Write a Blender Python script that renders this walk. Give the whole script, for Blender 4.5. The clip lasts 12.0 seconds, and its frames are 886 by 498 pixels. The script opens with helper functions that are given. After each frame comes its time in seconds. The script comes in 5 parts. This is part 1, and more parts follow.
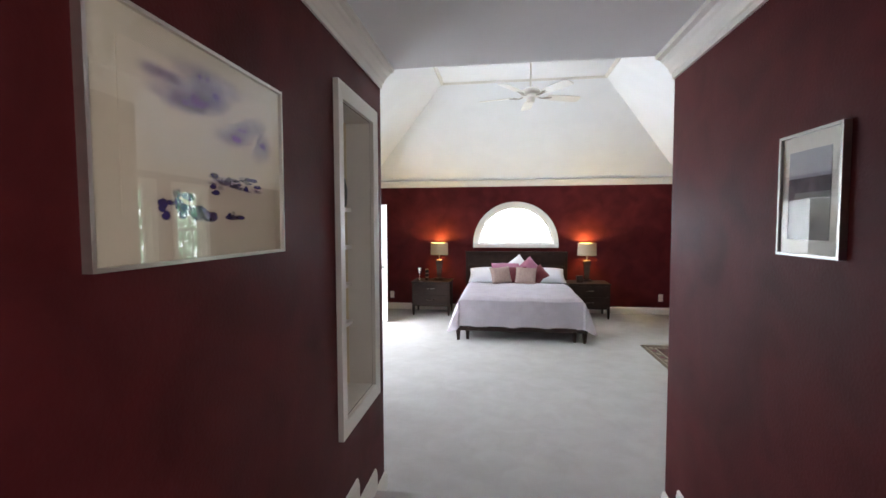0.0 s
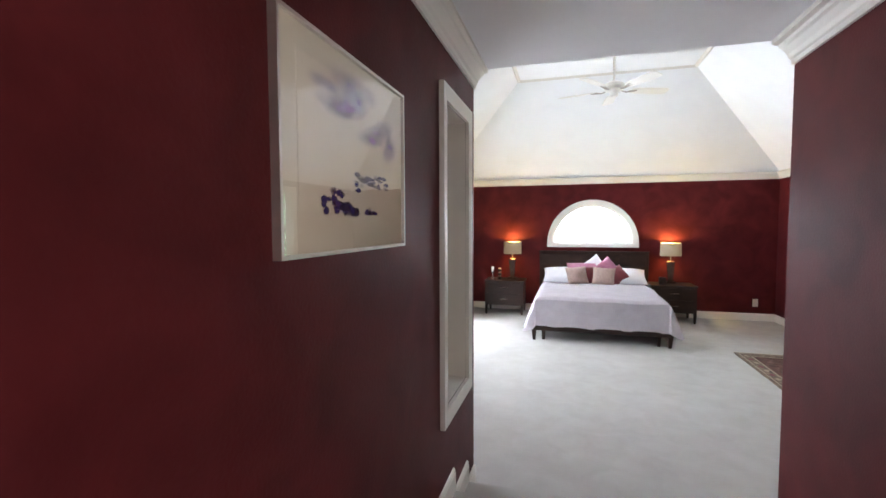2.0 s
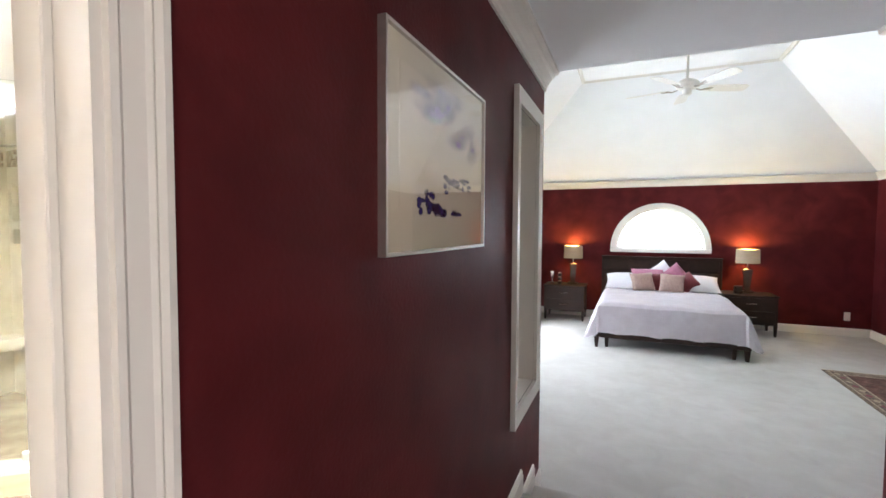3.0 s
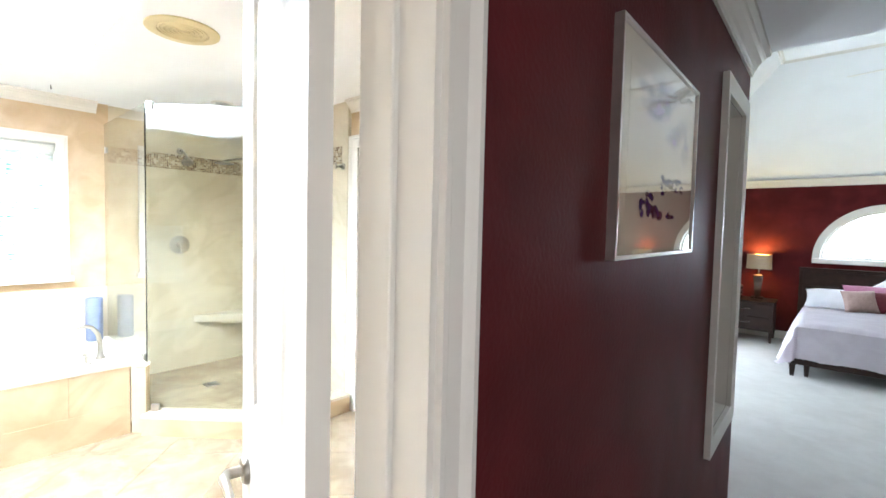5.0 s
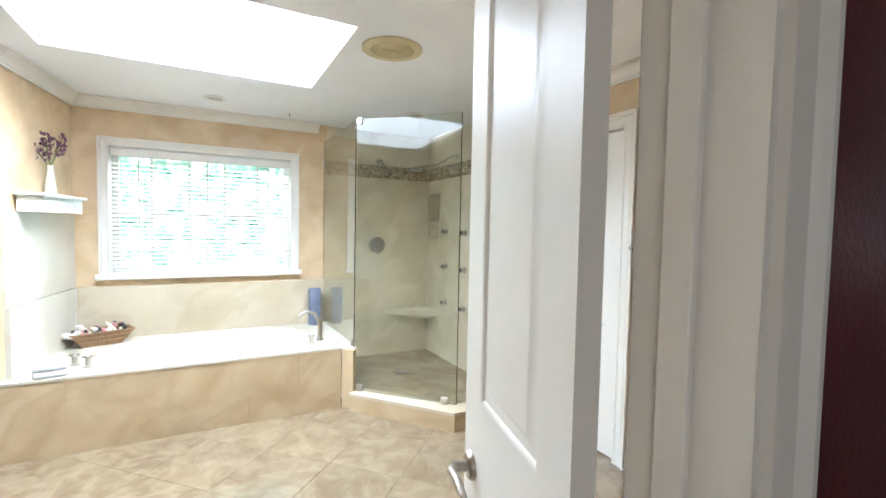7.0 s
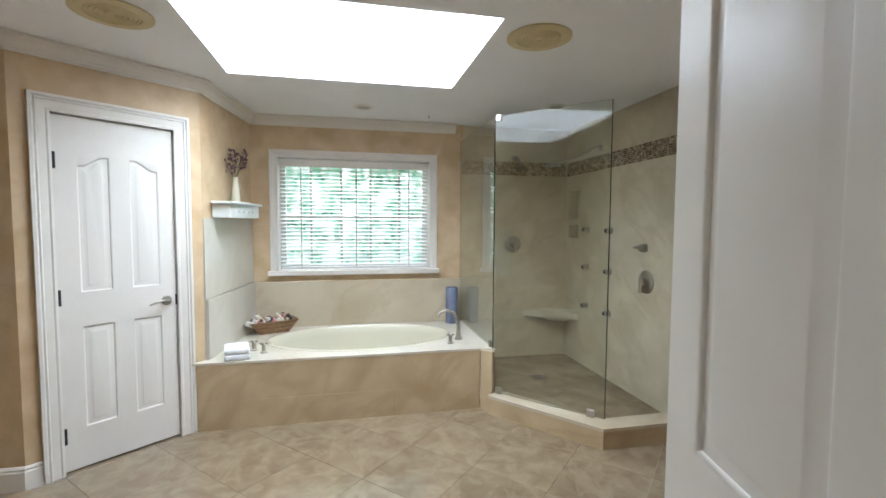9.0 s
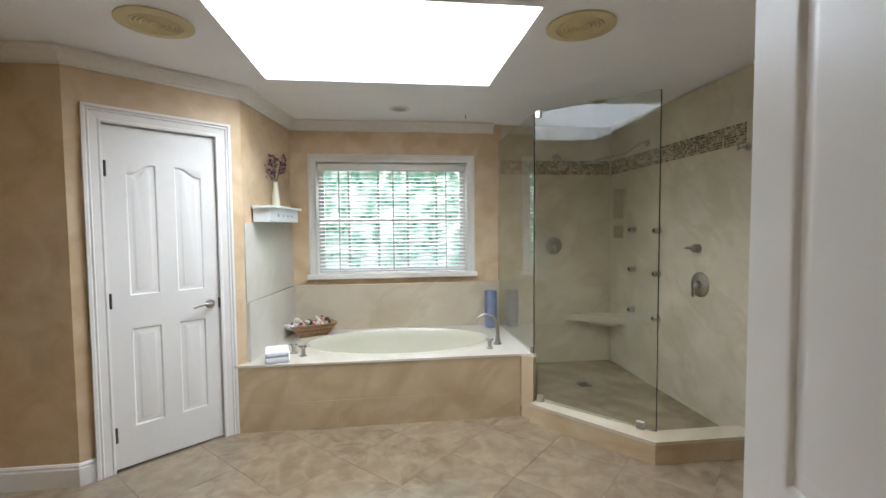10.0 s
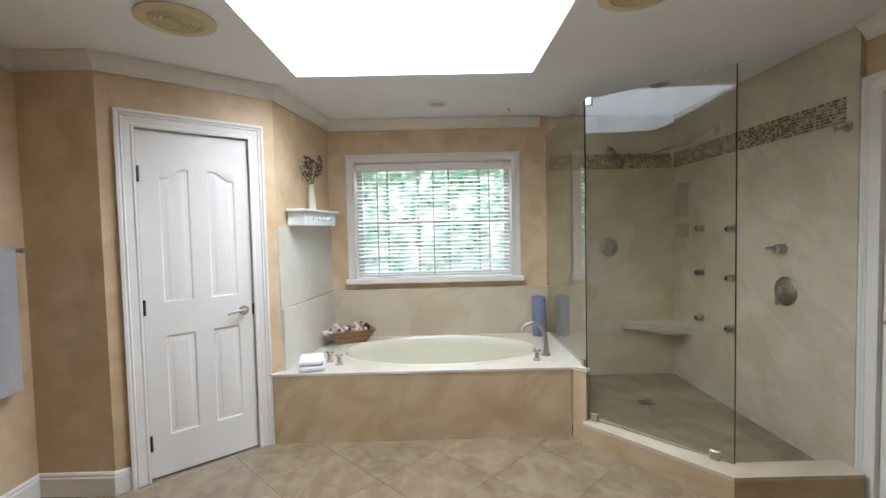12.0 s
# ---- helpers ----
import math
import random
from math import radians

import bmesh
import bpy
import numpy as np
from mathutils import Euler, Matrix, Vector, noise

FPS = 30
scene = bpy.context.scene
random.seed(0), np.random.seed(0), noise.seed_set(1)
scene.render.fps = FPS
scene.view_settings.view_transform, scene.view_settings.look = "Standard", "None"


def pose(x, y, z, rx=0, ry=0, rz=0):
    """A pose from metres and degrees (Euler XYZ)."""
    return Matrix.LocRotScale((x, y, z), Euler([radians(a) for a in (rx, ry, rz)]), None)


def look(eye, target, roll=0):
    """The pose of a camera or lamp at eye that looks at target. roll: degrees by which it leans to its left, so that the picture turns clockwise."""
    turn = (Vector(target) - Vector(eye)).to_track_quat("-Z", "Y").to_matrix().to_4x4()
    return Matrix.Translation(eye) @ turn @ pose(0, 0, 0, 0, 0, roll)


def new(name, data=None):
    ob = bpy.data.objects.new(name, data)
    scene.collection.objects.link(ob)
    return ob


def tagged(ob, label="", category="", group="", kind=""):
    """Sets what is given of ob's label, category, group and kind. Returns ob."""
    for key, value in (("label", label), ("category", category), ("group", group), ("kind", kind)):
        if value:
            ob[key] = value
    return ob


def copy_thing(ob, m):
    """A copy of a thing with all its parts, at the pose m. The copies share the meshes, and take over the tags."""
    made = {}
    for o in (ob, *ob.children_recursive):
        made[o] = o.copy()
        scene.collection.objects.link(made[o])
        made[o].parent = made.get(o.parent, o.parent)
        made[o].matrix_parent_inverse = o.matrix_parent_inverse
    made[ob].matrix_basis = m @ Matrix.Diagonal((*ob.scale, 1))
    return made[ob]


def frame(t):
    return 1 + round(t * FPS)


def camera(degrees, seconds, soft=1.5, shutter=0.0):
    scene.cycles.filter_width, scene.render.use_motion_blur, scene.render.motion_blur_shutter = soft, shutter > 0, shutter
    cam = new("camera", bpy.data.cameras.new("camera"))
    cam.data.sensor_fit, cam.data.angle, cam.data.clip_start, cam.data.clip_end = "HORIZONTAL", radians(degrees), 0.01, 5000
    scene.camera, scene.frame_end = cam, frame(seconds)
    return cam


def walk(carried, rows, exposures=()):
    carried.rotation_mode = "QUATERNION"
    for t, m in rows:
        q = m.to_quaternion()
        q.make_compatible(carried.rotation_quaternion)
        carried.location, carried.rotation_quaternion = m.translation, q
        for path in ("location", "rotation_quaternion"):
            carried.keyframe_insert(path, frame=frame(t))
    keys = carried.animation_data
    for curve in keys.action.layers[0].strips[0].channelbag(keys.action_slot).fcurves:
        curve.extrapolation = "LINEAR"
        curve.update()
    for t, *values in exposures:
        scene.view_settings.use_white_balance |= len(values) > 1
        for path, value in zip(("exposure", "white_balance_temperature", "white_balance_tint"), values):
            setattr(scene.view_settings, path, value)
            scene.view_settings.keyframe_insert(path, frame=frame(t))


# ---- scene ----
cam = camera(90.0, 12.0, soft=1.6)
PATH = [
    (0, (0.038, 0.393, 1.471), (-0.224, 2.373, 1.364), -0.2),
    (0.5, (-0.003, 0.364, 1.465), (-0.315, 2.337, 1.361), -0.4),
    (1, (-0.043, 0.354, 1.464), (-0.42, 2.315, 1.356), -0.3),
    (1.5, (-0.086, 0.33, 1.459), (-0.54, 2.275, 1.351), -0.4),
    (2, (-0.125, 0.312, 1.458), (-0.67, 2.233, 1.35), -0.2),
    (2.5, (-0.162, 0.273, 1.45), (-0.815, 2.16, 1.351), -0.0),
    (4.5, (-0.309, 0.169, 1.453), (-1.485, 1.784, 1.357), 1.2),
    (5, (-0.349, 0.128, 1.448), (-1.659, 1.637, 1.352), 1.3),
    (5.5, (-0.382, 0.106, 1.453), (-1.823, 1.489, 1.347), 1.4),
    (6, (-0.415, 0.088, 1.453), (-1.98, 1.329, 1.344), 1.3),
    (6.5, (-0.451, 0.048, 1.445), (-2.117, 1.15, 1.344), 1.4),
    (7, (-0.49, 0.065, 1.422), (-2.254, 1.003, 1.328), 1.1),
    (7.5, (-0.528, 0.044, 1.439), (-2.365, 0.83, 1.337), 0.9),
    (9.3, (-0.648, 0.001, 1.441), (-2.614, 0.354, 1.333), -0.0),
    (9.5, (-0.66, 0.009, 1.433), (-2.632, 0.326, 1.332), -0.2),
    (10, (-0.708, 0.023, 1.428), (-2.69, 0.263, 1.328), -0.5),
    (10.5, (-0.78, 0.045, 1.43), (-2.77, 0.221, 1.33), -0.8),
    (11, (-0.847, 0.064, 1.429), (-2.841, 0.174, 1.332), -1.1),
    (11.5, (-0.897, 0.089, 1.426), (-2.894, 0.145, 1.333), -1.3),
    (12, (-0.935, 0.112, 1.424), (-2.933, 0.127, 1.336), -1.3),
]
# exposure and white balance: the camera closes down as it turns into the bright bathroom
EXPOSURES = [(0.0, 0.47, 6480, 17), (1.0, 0.58, 6480, 17), (2.5, 0.78, 6480, 16), (4.5, 0.8, 6050, 10), (5.0, 0.6, 6000, 9), (5.5, 0.32, 6050, 8), (6.0, 0.02, 6050, 8),
             (6.5, -0.26, 6050, 8), (7.0, -0.48, 6050, 8), (7.5, -0.72, 6100, 8), (9.5, -1.64, 6350, 11), (12.0, -1.68, 6450, 14)]
walk(cam, [(t, look(eye, target, roll)) for t, eye, target, roll in PATH], EXPOSURES)

# ---------------------------------------------------------------- world and light
world = bpy.data.worlds.new("world")
scene.world = world
world.use_nodes = True
wn = world.node_tree.nodes
sky = wn.new("ShaderNodeTexSky")
sky.sky_type, sky.sun_disc = "NISHITA", False
sky.sun_elevation, sky.sun_rotation = radians(48), radians(200)
world.node_tree.links.new(sky.outputs[0], wn["Background"].inputs[0])
wn["Background"].inputs[1].default_value = 0.12


def lamp(name, kind, m, energy, color=(1, 1, 1), size=(1, 1), angle=0.1):
    data = bpy.data.lights.new(name, kind)
    data.energy, data.color = energy, color
    if kind == "AREA":
        data.shape, data.size, data.size_y = "RECTANGLE", *size
    elif kind == "SUN":
        data.angle = angle
    else:
        data.shadow_soft_size = size[0]
    ob = new(name, data)
    ob.matrix_world = m
    return ob


lamp("sun", "SUN", look((0, 0, 10), (0.9, 3.2, 5.4)), 0.8, (1, 0.96, 0.9), angle=radians(12))
# daylight in the openings: the roof over the bathroom falls to the west, and the skylight with it
lamp("skylight_daylight", "AREA", look((-3.2125, -0.02, 2.92), (-2.9, -0.02, 2.0)), 310, (0.79, 0.89, 1), (1.47, 1.08))
lamp("bathroom_window_daylight", "AREA", look((-5.75, 0.065, 2.75), (-5.0, 0.065, 1.5)), 480, (0.86, 0.93, 1), (1.4, 0.8))
# added lamp at an assumed, unseen east window, to brighten the door casing
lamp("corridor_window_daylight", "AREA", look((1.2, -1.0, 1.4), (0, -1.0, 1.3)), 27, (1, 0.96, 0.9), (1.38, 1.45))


# ---------------------------------------------------------------- materials
def scattered(nt, place):
    """Texture coordinates moved by an amount of its own for each piece, so that no two pieces look alike."""
    oi, sc, ad = nt.nodes.new("ShaderNodeObjectInfo"), nt.nodes.new("ShaderNodeMath"), nt.nodes.new("ShaderNodeVectorMath")
    sc.operation, ad.operation = "MULTIPLY", "ADD"
    sc.inputs[1].default_value = 40
    nt.links.new(oi.outputs["Random"], sc.inputs[0])
    nt.links.new(sc.outputs[0], ad.inputs[0])
    nt.links.new(place, ad.inputs[1])
    return ad.outputs[0]


def mat(name, color, rough=0.5, metal=0.0, var=0.0, scale=6.0, color2=None, bump=0.0, bscale=60.0, spec=0.5, coat=0.0,
        stains=0.0, sscale=1.3, glow=0.0, glow_color=None, rnd=0.0, detail=6.0, trans=0.0):
    m = bpy.data.materials.new(name)
    m.use_nodes = True
    nt = m.node_tree
    b = nt.nodes["Principled BSDF"]
    b.inputs["Roughness"].default_value = rough
    b.inputs["Metallic"].default_value = metal
    b.inputs["Specular IOR Level"].default_value = spec
    b.inputs["Coat Weight"].default_value = coat
    b.inputs["Coat Roughness"].default_value = 0.12
    b.inputs["Base Color"].default_value = (*color, 1)
    if glow:
        b.inputs["Emission Color"].default_value = (*(glow_color or color), 1)
        b.inputs["Emission Strength"].default_value = glow
    place = nt.nodes.new("ShaderNodeTexCoord").outputs["Object"]
    if rnd:
        place = scattered(nt, place)

    def tex(sc, det=detail, dist=0.0):
        n = nt.nodes.new("ShaderNodeTexNoise")
        n.inputs["Scale"].default_value = sc
        n.inputs["Detail"].default_value = det
        n.inputs["Distortion"].default_value = dist
        nt.links.new(place, n.inputs["Vector"])
        return n

    last = None
    if var or color2:
        c2 = color2 or tuple(min(1, c * (1 + var)) for c in color)
        c1 = color if color2 else tuple(c * (1 - var) for c in color)
        ramp = nt.nodes.new("ShaderNodeValToRGB")
        ramp.color_ramp.elements[0].position, ramp.color_ramp.elements[1].position = 0.33, 0.68
        ramp.color_ramp.elements[0].color, ramp.color_ramp.elements[1].color = (*c1, 1), (*c2, 1)
        nt.links.new(tex(scale, dist=0.6).outputs["Fac"], ramp.inputs["Fac"])
        last = ramp.outputs["Color"]
    if stains and last:
        mx = nt.nodes.new("ShaderNodeMix")
        mx.data_type, mx.blend_type = "RGBA", "MULTIPLY"
        r2 = nt.nodes.new("ShaderNodeValToRGB")
        r2.color_ramp.elements[0].position, r2.color_ramp.elements[1].position = 0.3, 0.7
        lo = 1 - stains
        r2.color_ramp.elements[0].color, r2.color_ramp.elements[1].color = (lo, lo, lo, 1), (1, 1, 1, 1)
        nt.links.new(tex(sscale, 3.0, 0.8).outputs["Fac"], r2.inputs["Fac"])
        mx.inputs["Factor"].default_value = 1
        nt.links.new(last, mx.inputs["A"])
        nt.links.new(r2.outputs["Color"], mx.inputs["B"])
        last = mx.outputs["Result"]
    if rnd and last:
        oi = nt.nodes.new("ShaderNodeObjectInfo")
        hv = nt.nodes.new("ShaderNodeHueSaturation")
        mr = nt.nodes.new("ShaderNodeMapRange")
        mr.inputs["To Min"].default_value, mr.inputs["To Max"].default_value = 1 - rnd, 1 + rnd
        nt.links.new(oi.outputs["Random"], mr.inputs["Value"])
        nt.links.new(mr.outputs["Result"], hv.inputs["Value"])
        nt.links.new(last, hv.inputs["Color"])
        last = hv.outputs["Color"]
    if last:
        nt.links.new(last, b.inputs["Base Color"])
    if bump:
        bp = nt.nodes.new("ShaderNodeBump")
        bp.inputs["Strength"].default_value = min(1, bump)
        bp.inputs["Distance"].default_value = 0.004
        nt.links.new(tex(bscale, 4.0).outputs["Fac"], bp.inputs["Height"])
        nt.links.new(bp.outputs["Normal"], b.inputs["Normal"])
        rr = nt.nodes.new("ShaderNodeMapRange")
        rr.inputs["To Min"].default_value, rr.inputs["To Max"].default_value = max(0, rough - (0.08 if rough > 0.4 else 0.02)), min(1, rough + (0.08 if rough > 0.4 else 0.02))
        nt.links.new(tex(3.0, 3.0).outputs["Fac"], rr.inputs["Value"])
        nt.links.new(rr.outputs["Result"], b.inputs["Roughness"])
    return m


def marble(name, c1, c2, vein, scale=2.2, rough=0.25, rnd=0.0):
    """Polished limestone: soft clouds, and thin darker veins."""
    m = mat(name, c1, rough, var=0, color2=c2, scale=scale, bump=0.05, bscale=40, stains=0.1, sscale=0.9, rnd=rnd)
    nt = m.node_tree
    b = nt.nodes["Principled BSDF"]
    src = b.inputs["Base Color"].links[0].from_socket
    tc = nt.nodes.new("ShaderNodeTexCoord")
    n = nt.nodes.new("ShaderNodeTexNoise")
    n.inputs["Scale"].default_value, n.inputs["Detail"].default_value, n.inputs["Distortion"].default_value = scale * 0.8, 7, 0.7
    mp = nt.nodes.new("ShaderNodeMapping")
    mp.vector_type = "TEXTURE"
    mp.inputs["Rotation"].default_value = (0.6, 0.6, 0)
    mp.inputs["Scale"].default_value = (1.1, 1.1, 0.5)
    nt.links.new(scattered(nt, tc.outputs["Object"]) if rnd else tc.outputs["Object"], mp.inputs["Vector"])
    nt.links.new(mp.outputs["Vector"], n.inputs["Vector"])
    r = nt.nodes.new("ShaderNodeValToRGB")
    e = r.color_ramp.elements
    e[0].position, e[0].color = 0.5, (0, 0, 0, 1)
    e[1].position, e[1].color = 0.58, (1, 1, 1, 1)
    k = e.new(0.72)
    k.color = (0, 0, 0, 1)
    nt.links.new(n.outputs["Fac"], r.inputs["Fac"])
    mx = nt.nodes.new("ShaderNodeMix")
    mx.data_type = "RGBA"
    sc = nt.nodes.new("ShaderNodeMath")
    sc.operation = "MULTIPLY"
    sc.inputs[1].default_value = 0.3
    nt.links.new(r.outputs["Color"], sc.inputs[0])
    nt.links.new(sc.outputs[0], mx.inputs["Factor"])
    nt.links.new(src, mx.inputs["A"])
    mx.inputs["B"].default_value = (*vein, 1)
    nt.links.new(mx.outputs["Result"], b.inputs["Base Color"])
    return m


def glass_mat(name, tint=(1, 1, 1), ior=1.45):
    m = bpy.data.materials.new(name)
    m.use_nodes = True
    b = m.node_tree.nodes["Principled BSDF"]
    b.inputs["Base Color"].default_value = (*tint, 1)
    b.inputs["Roughness"].default_value = 0.0
    b.inputs["IOR"].default_value = ior
    b.inputs["Transmission Weight"].default_value = 1
    return m


def foliage(name, strength, c=((0.02, 0.07, 0.015), (0.12, 0.3, 0.07), (0.75, 0.85, 0.75)), scale=2.2):
    """Trees far off behind a window, with gaps of bright sky."""
    m = bpy.data.materials.new(name)
    m.use_nodes = True
    nt = m.node_tree
    nt.nodes.remove(nt.nodes["Principled BSDF"])
    em = nt.nodes.new("ShaderNodeEmission")
    em.inputs["Strength"].default_value = strength
    tc = nt.nodes.new("ShaderNodeTexCoord")
    n = nt.nodes.new("ShaderNodeTexNoise")
    n.inputs["Scale"].default_value, n.inputs["Detail"].default_value, n.inputs["Roughness"].default_value = scale, 10, 0.72
    r = nt.nodes.new("ShaderNodeValToRGB")
    e = r.color_ramp.elements
    e[0].position, e[0].color = 0.4, (*c[0], 1)
    e[1].position, e[1].color = 0.61, (*c[2], 1)
    k = e.new(0.5)
    k.color = (*c[1], 1)
    nt.links.new(tc.outputs["Object"], n.inputs["Vector"])
    nt.links.new(n.outputs["Fac"], r.inputs["Fac"])
    nt.links.new(r.outputs["Color"], em.inputs["Color"])
    nt.links.new(em.outputs[0], nt.nodes["Material Output"].inputs["Surface"])
    return m


M_BURG = mat("burgundy_paint", (0.079, 0.0109, 0.0125), 0.5, spec=0.09, color2=(0.124, 0.0172, 0.0196), scale=3.2, detail=8, bump=0.25, bscale=90, stains=0.24, sscale=1.1)
M_TAN = mat("sponged_tan_paint", (0.555, 0.388, 0.22), 0.55, color2=(0.68, 0.512, 0.325), scale=5.5, detail=9, bump=0.15, bscale=90, stains=0.1, sscale=1.6)
M_WHITE = mat("white_ceiling_paint", (0.87, 0.87, 0.88), 0.8, var=0.02, scale=2, bump=0.15, bscale=140)
M_TRIM = mat("white_gloss_trim", (0.77, 0.73, 0.67), 0.42, var=0.02, scale=3, bump=0.06, bscale=30)
M_CARPET = mat("cream_carpet", (0.53, 0.495, 0.465), 0.95, color2=(0.58, 0.55, 0.52), scale=5, bump=1.0, bscale=420, stains=0.08, sscale=2.2, spec=0.1)
M_WOOD = mat("dark_espresso_wood", (0.018, 0.009, 0.007), 0.4, spec=0.3, color2=(0.034, 0.016, 0.011), scale=9, bump=0.1, bscale=50)
M_STONE = marble("cream_limestone", (0.53, 0.44, 0.315), (0.62, 0.54, 0.41), (0.4, 0.3, 0.18))
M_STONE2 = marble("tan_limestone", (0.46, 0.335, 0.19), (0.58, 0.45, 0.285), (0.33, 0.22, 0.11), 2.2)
M_STONEW = marble("pale_limestone", (0.66, 0.62, 0.53), (0.72, 0.68, 0.6), (0.55, 0.48, 0.36), 2.0, 0.2)
M_SHOWER = marble("shower_limestone", (0.555, 0.48, 0.335), (0.67, 0.59, 0.44), (0.4, 0.315, 0.19), 3.0, 0.3)
M_TILE = marble("travertine_floor_tile", (0.187, 0.132, 0.079), (0.268, 0.2, 0.128), (0.33, 0.26, 0.175), 7.0, 0.1, rnd=0.06)
M_TILE.node_tree.nodes["Principled BSDF"].inputs["Coat Weight"].default_value = 0.7
M_GROUT = mat("grout", (0.36, 0.28, 0.19), 0.9, var=0.1, scale=30)
M_TUB = mat("bone_acrylic", (0.68, 0.64, 0.5), 0.12, var=0.02, scale=2, coat=0.3)
M_NICKEL = mat("brushed_nickel", (0.4, 0.36, 0.31), 0.36, 1.0, var=0.06, scale=40)
M_CHROME = mat("polished_aluminium", (0.72, 0.69, 0.65), 0.2, 1.0, var=0.04, scale=20)
M_DARK = mat("dark_bronze", (0.05, 0.045, 0.04), 0.4, 0.8, var=0.1, scale=20)
M_GLASS = glass_mat("clear_glass")
M_SHGLASS = glass_mat("green_tinted_shower_glass", (0.93, 0.97, 0.93), 1.52)
M_GLEDGE = mat("glass_edge", (0.004, 0.014, 0.01), 0.1, var=0.1, scale=9)
M_LINEN = mat("white_linen", (0.68, 0.66, 0.7), 0.85, var=0.03, scale=5, bump=0.5, bscale=220, spec=0.2)
M_COVER = mat("pale_grey_coverlet", (0.77, 0.7, 0.74), 0.8, color2=(0.84, 0.775, 0.815), scale=7, bump=0.6, bscale=160, spec=0.25)
M_TAUPE = mat("taupe_cushion", (0.36, 0.24, 0.21), 0.8, var=0.1, scale=30, bump=0.5, bscale=200)
M_PINK = mat("mauve_cushion", (0.36, 0.12, 0.2), 0.7, var=0.12, scale=25, bump=0.5, bscale=200)
M_RED = mat("dark_red_cushion", (0.16, 0.02, 0.03), 0.7, var=0.12, scale=25, bump=0.5, bscale=200)
M_TOWEL = mat("white_terry", (0.8, 0.8, 0.82), 0.95, var=0.03, scale=30, bump=1.0, bscale=260, spec=0.1)
M_MAT_BOARD = mat("cream_mat_board", (0.62, 0.55, 0.42), 0.8, var=0.02, scale=3)
M_SLAT = mat("white_blind_slat", (0.88, 0.88, 0.88), 0.5, var=0.02, scale=6)
_n = M_SLAT.node_tree
_t, _m = _n.nodes.new("ShaderNodeBsdfTranslucent"), _n.nodes.new("ShaderNodeMixShader")
_t.inputs["Color"].default_value = (0.95, 0.95, 0.97, 1)
_m.inputs["Fac"].default_value = 0.35
_n.links.new(_n.nodes["Principled BSDF"].outputs[0], _m.inputs[1])
_n.links.new(_t.outputs[0], _m.inputs[2])
_n.links.new(_m.outputs[0], _n.nodes["Material Output"].inputs["Surface"])
M_FOLIAGE = foliage("outdoor_foliage", 9.5, ((0.02, 0.045, 0.035), (0.085, 0.195, 0.12), (0.72, 0.8, 0.8)), 5.0)
M_SKYGLOW = foliage("outdoor_bright_foliage", 18.0, ((0.36, 0.45, 0.46), (0.63, 0.74, 0.8), (0.87, 0.95, 1.1)))


# ---------------------------------------------------------------- mesh helpers
def part(name, bm, material, parent=None, label="", smooth=False):
    me = bpy.data.meshes.new(name)
    bmesh.ops.recalc_face_normals(bm, faces=bm.faces)
    bm.to_mesh(me)
    bm.free()
    for m in (material if isinstance(material, (list, tuple)) else [material]):
        me.materials.append(m)
    if smooth:
        for p in me.polygons:
            p.use_smooth = True
        me.set_sharp_from_angle(angle=radians(40))
    ob = new(name, me)
    ob.parent = parent
    if label:
        tagged(ob, label)
    return ob


def thing(name, label, category, m=None, group="", kind=""):
    e = new(name)
    e.empty_display_size = 0.1
    e.matrix_basis = m or Matrix()
    return tagged(e, label, category, group, kind)


def structure(ob, label, category):
    return tagged(ob, label, category, kind="structure")


def box(bm, x0, x1, y0, y1, z0, z1, bevel=0.0, segs=1, m=None):
    r = bmesh.ops.create_cube(bm, size=1)
    vs = r["verts"]
    t = Matrix.LocRotScale(((x0 + x1) / 2, (y0 + y1) / 2, (z0 + z1) / 2), None, (abs(x1 - x0), abs(y1 - y0), abs(z1 - z0)))
    bmesh.ops.transform(bm, matrix=(m @ t) if m else t, verts=vs)
    if bevel:
        es = list({e for v in vs for e in v.link_edges})
        bmesh.ops.bevel(bm, geom=es, offset=bevel, segments=segs, affect="EDGES", profile=0.6)
    return bm


def B(*a, **k):
    return box(bmesh.new(), *a, **k)


def lathe(bm, prof, seg=24, m=None, cap=True):
    """A turned body from (radius, height) pairs."""
    rings = []
    for r, z in prof:
        ring = [bm.verts.new((r * math.cos(2 * math.pi * i / seg), r * math.sin(2 * math.pi * i / seg), z)) for i in range(seg)]
        rings.append(ring)
    for a, b in zip(rings, rings[1:]):
        for i in range(seg):
            bm.faces.new((a[i], a[(i + 1) % seg], b[(i + 1) % seg], b[i]))
    if cap:
        bm.faces.new(rings[0])
        bm.faces.new(rings[-1])
    if m:
        bmesh.ops.transform(bm, matrix=m, verts=[v for r in rings for v in r])
    return bm


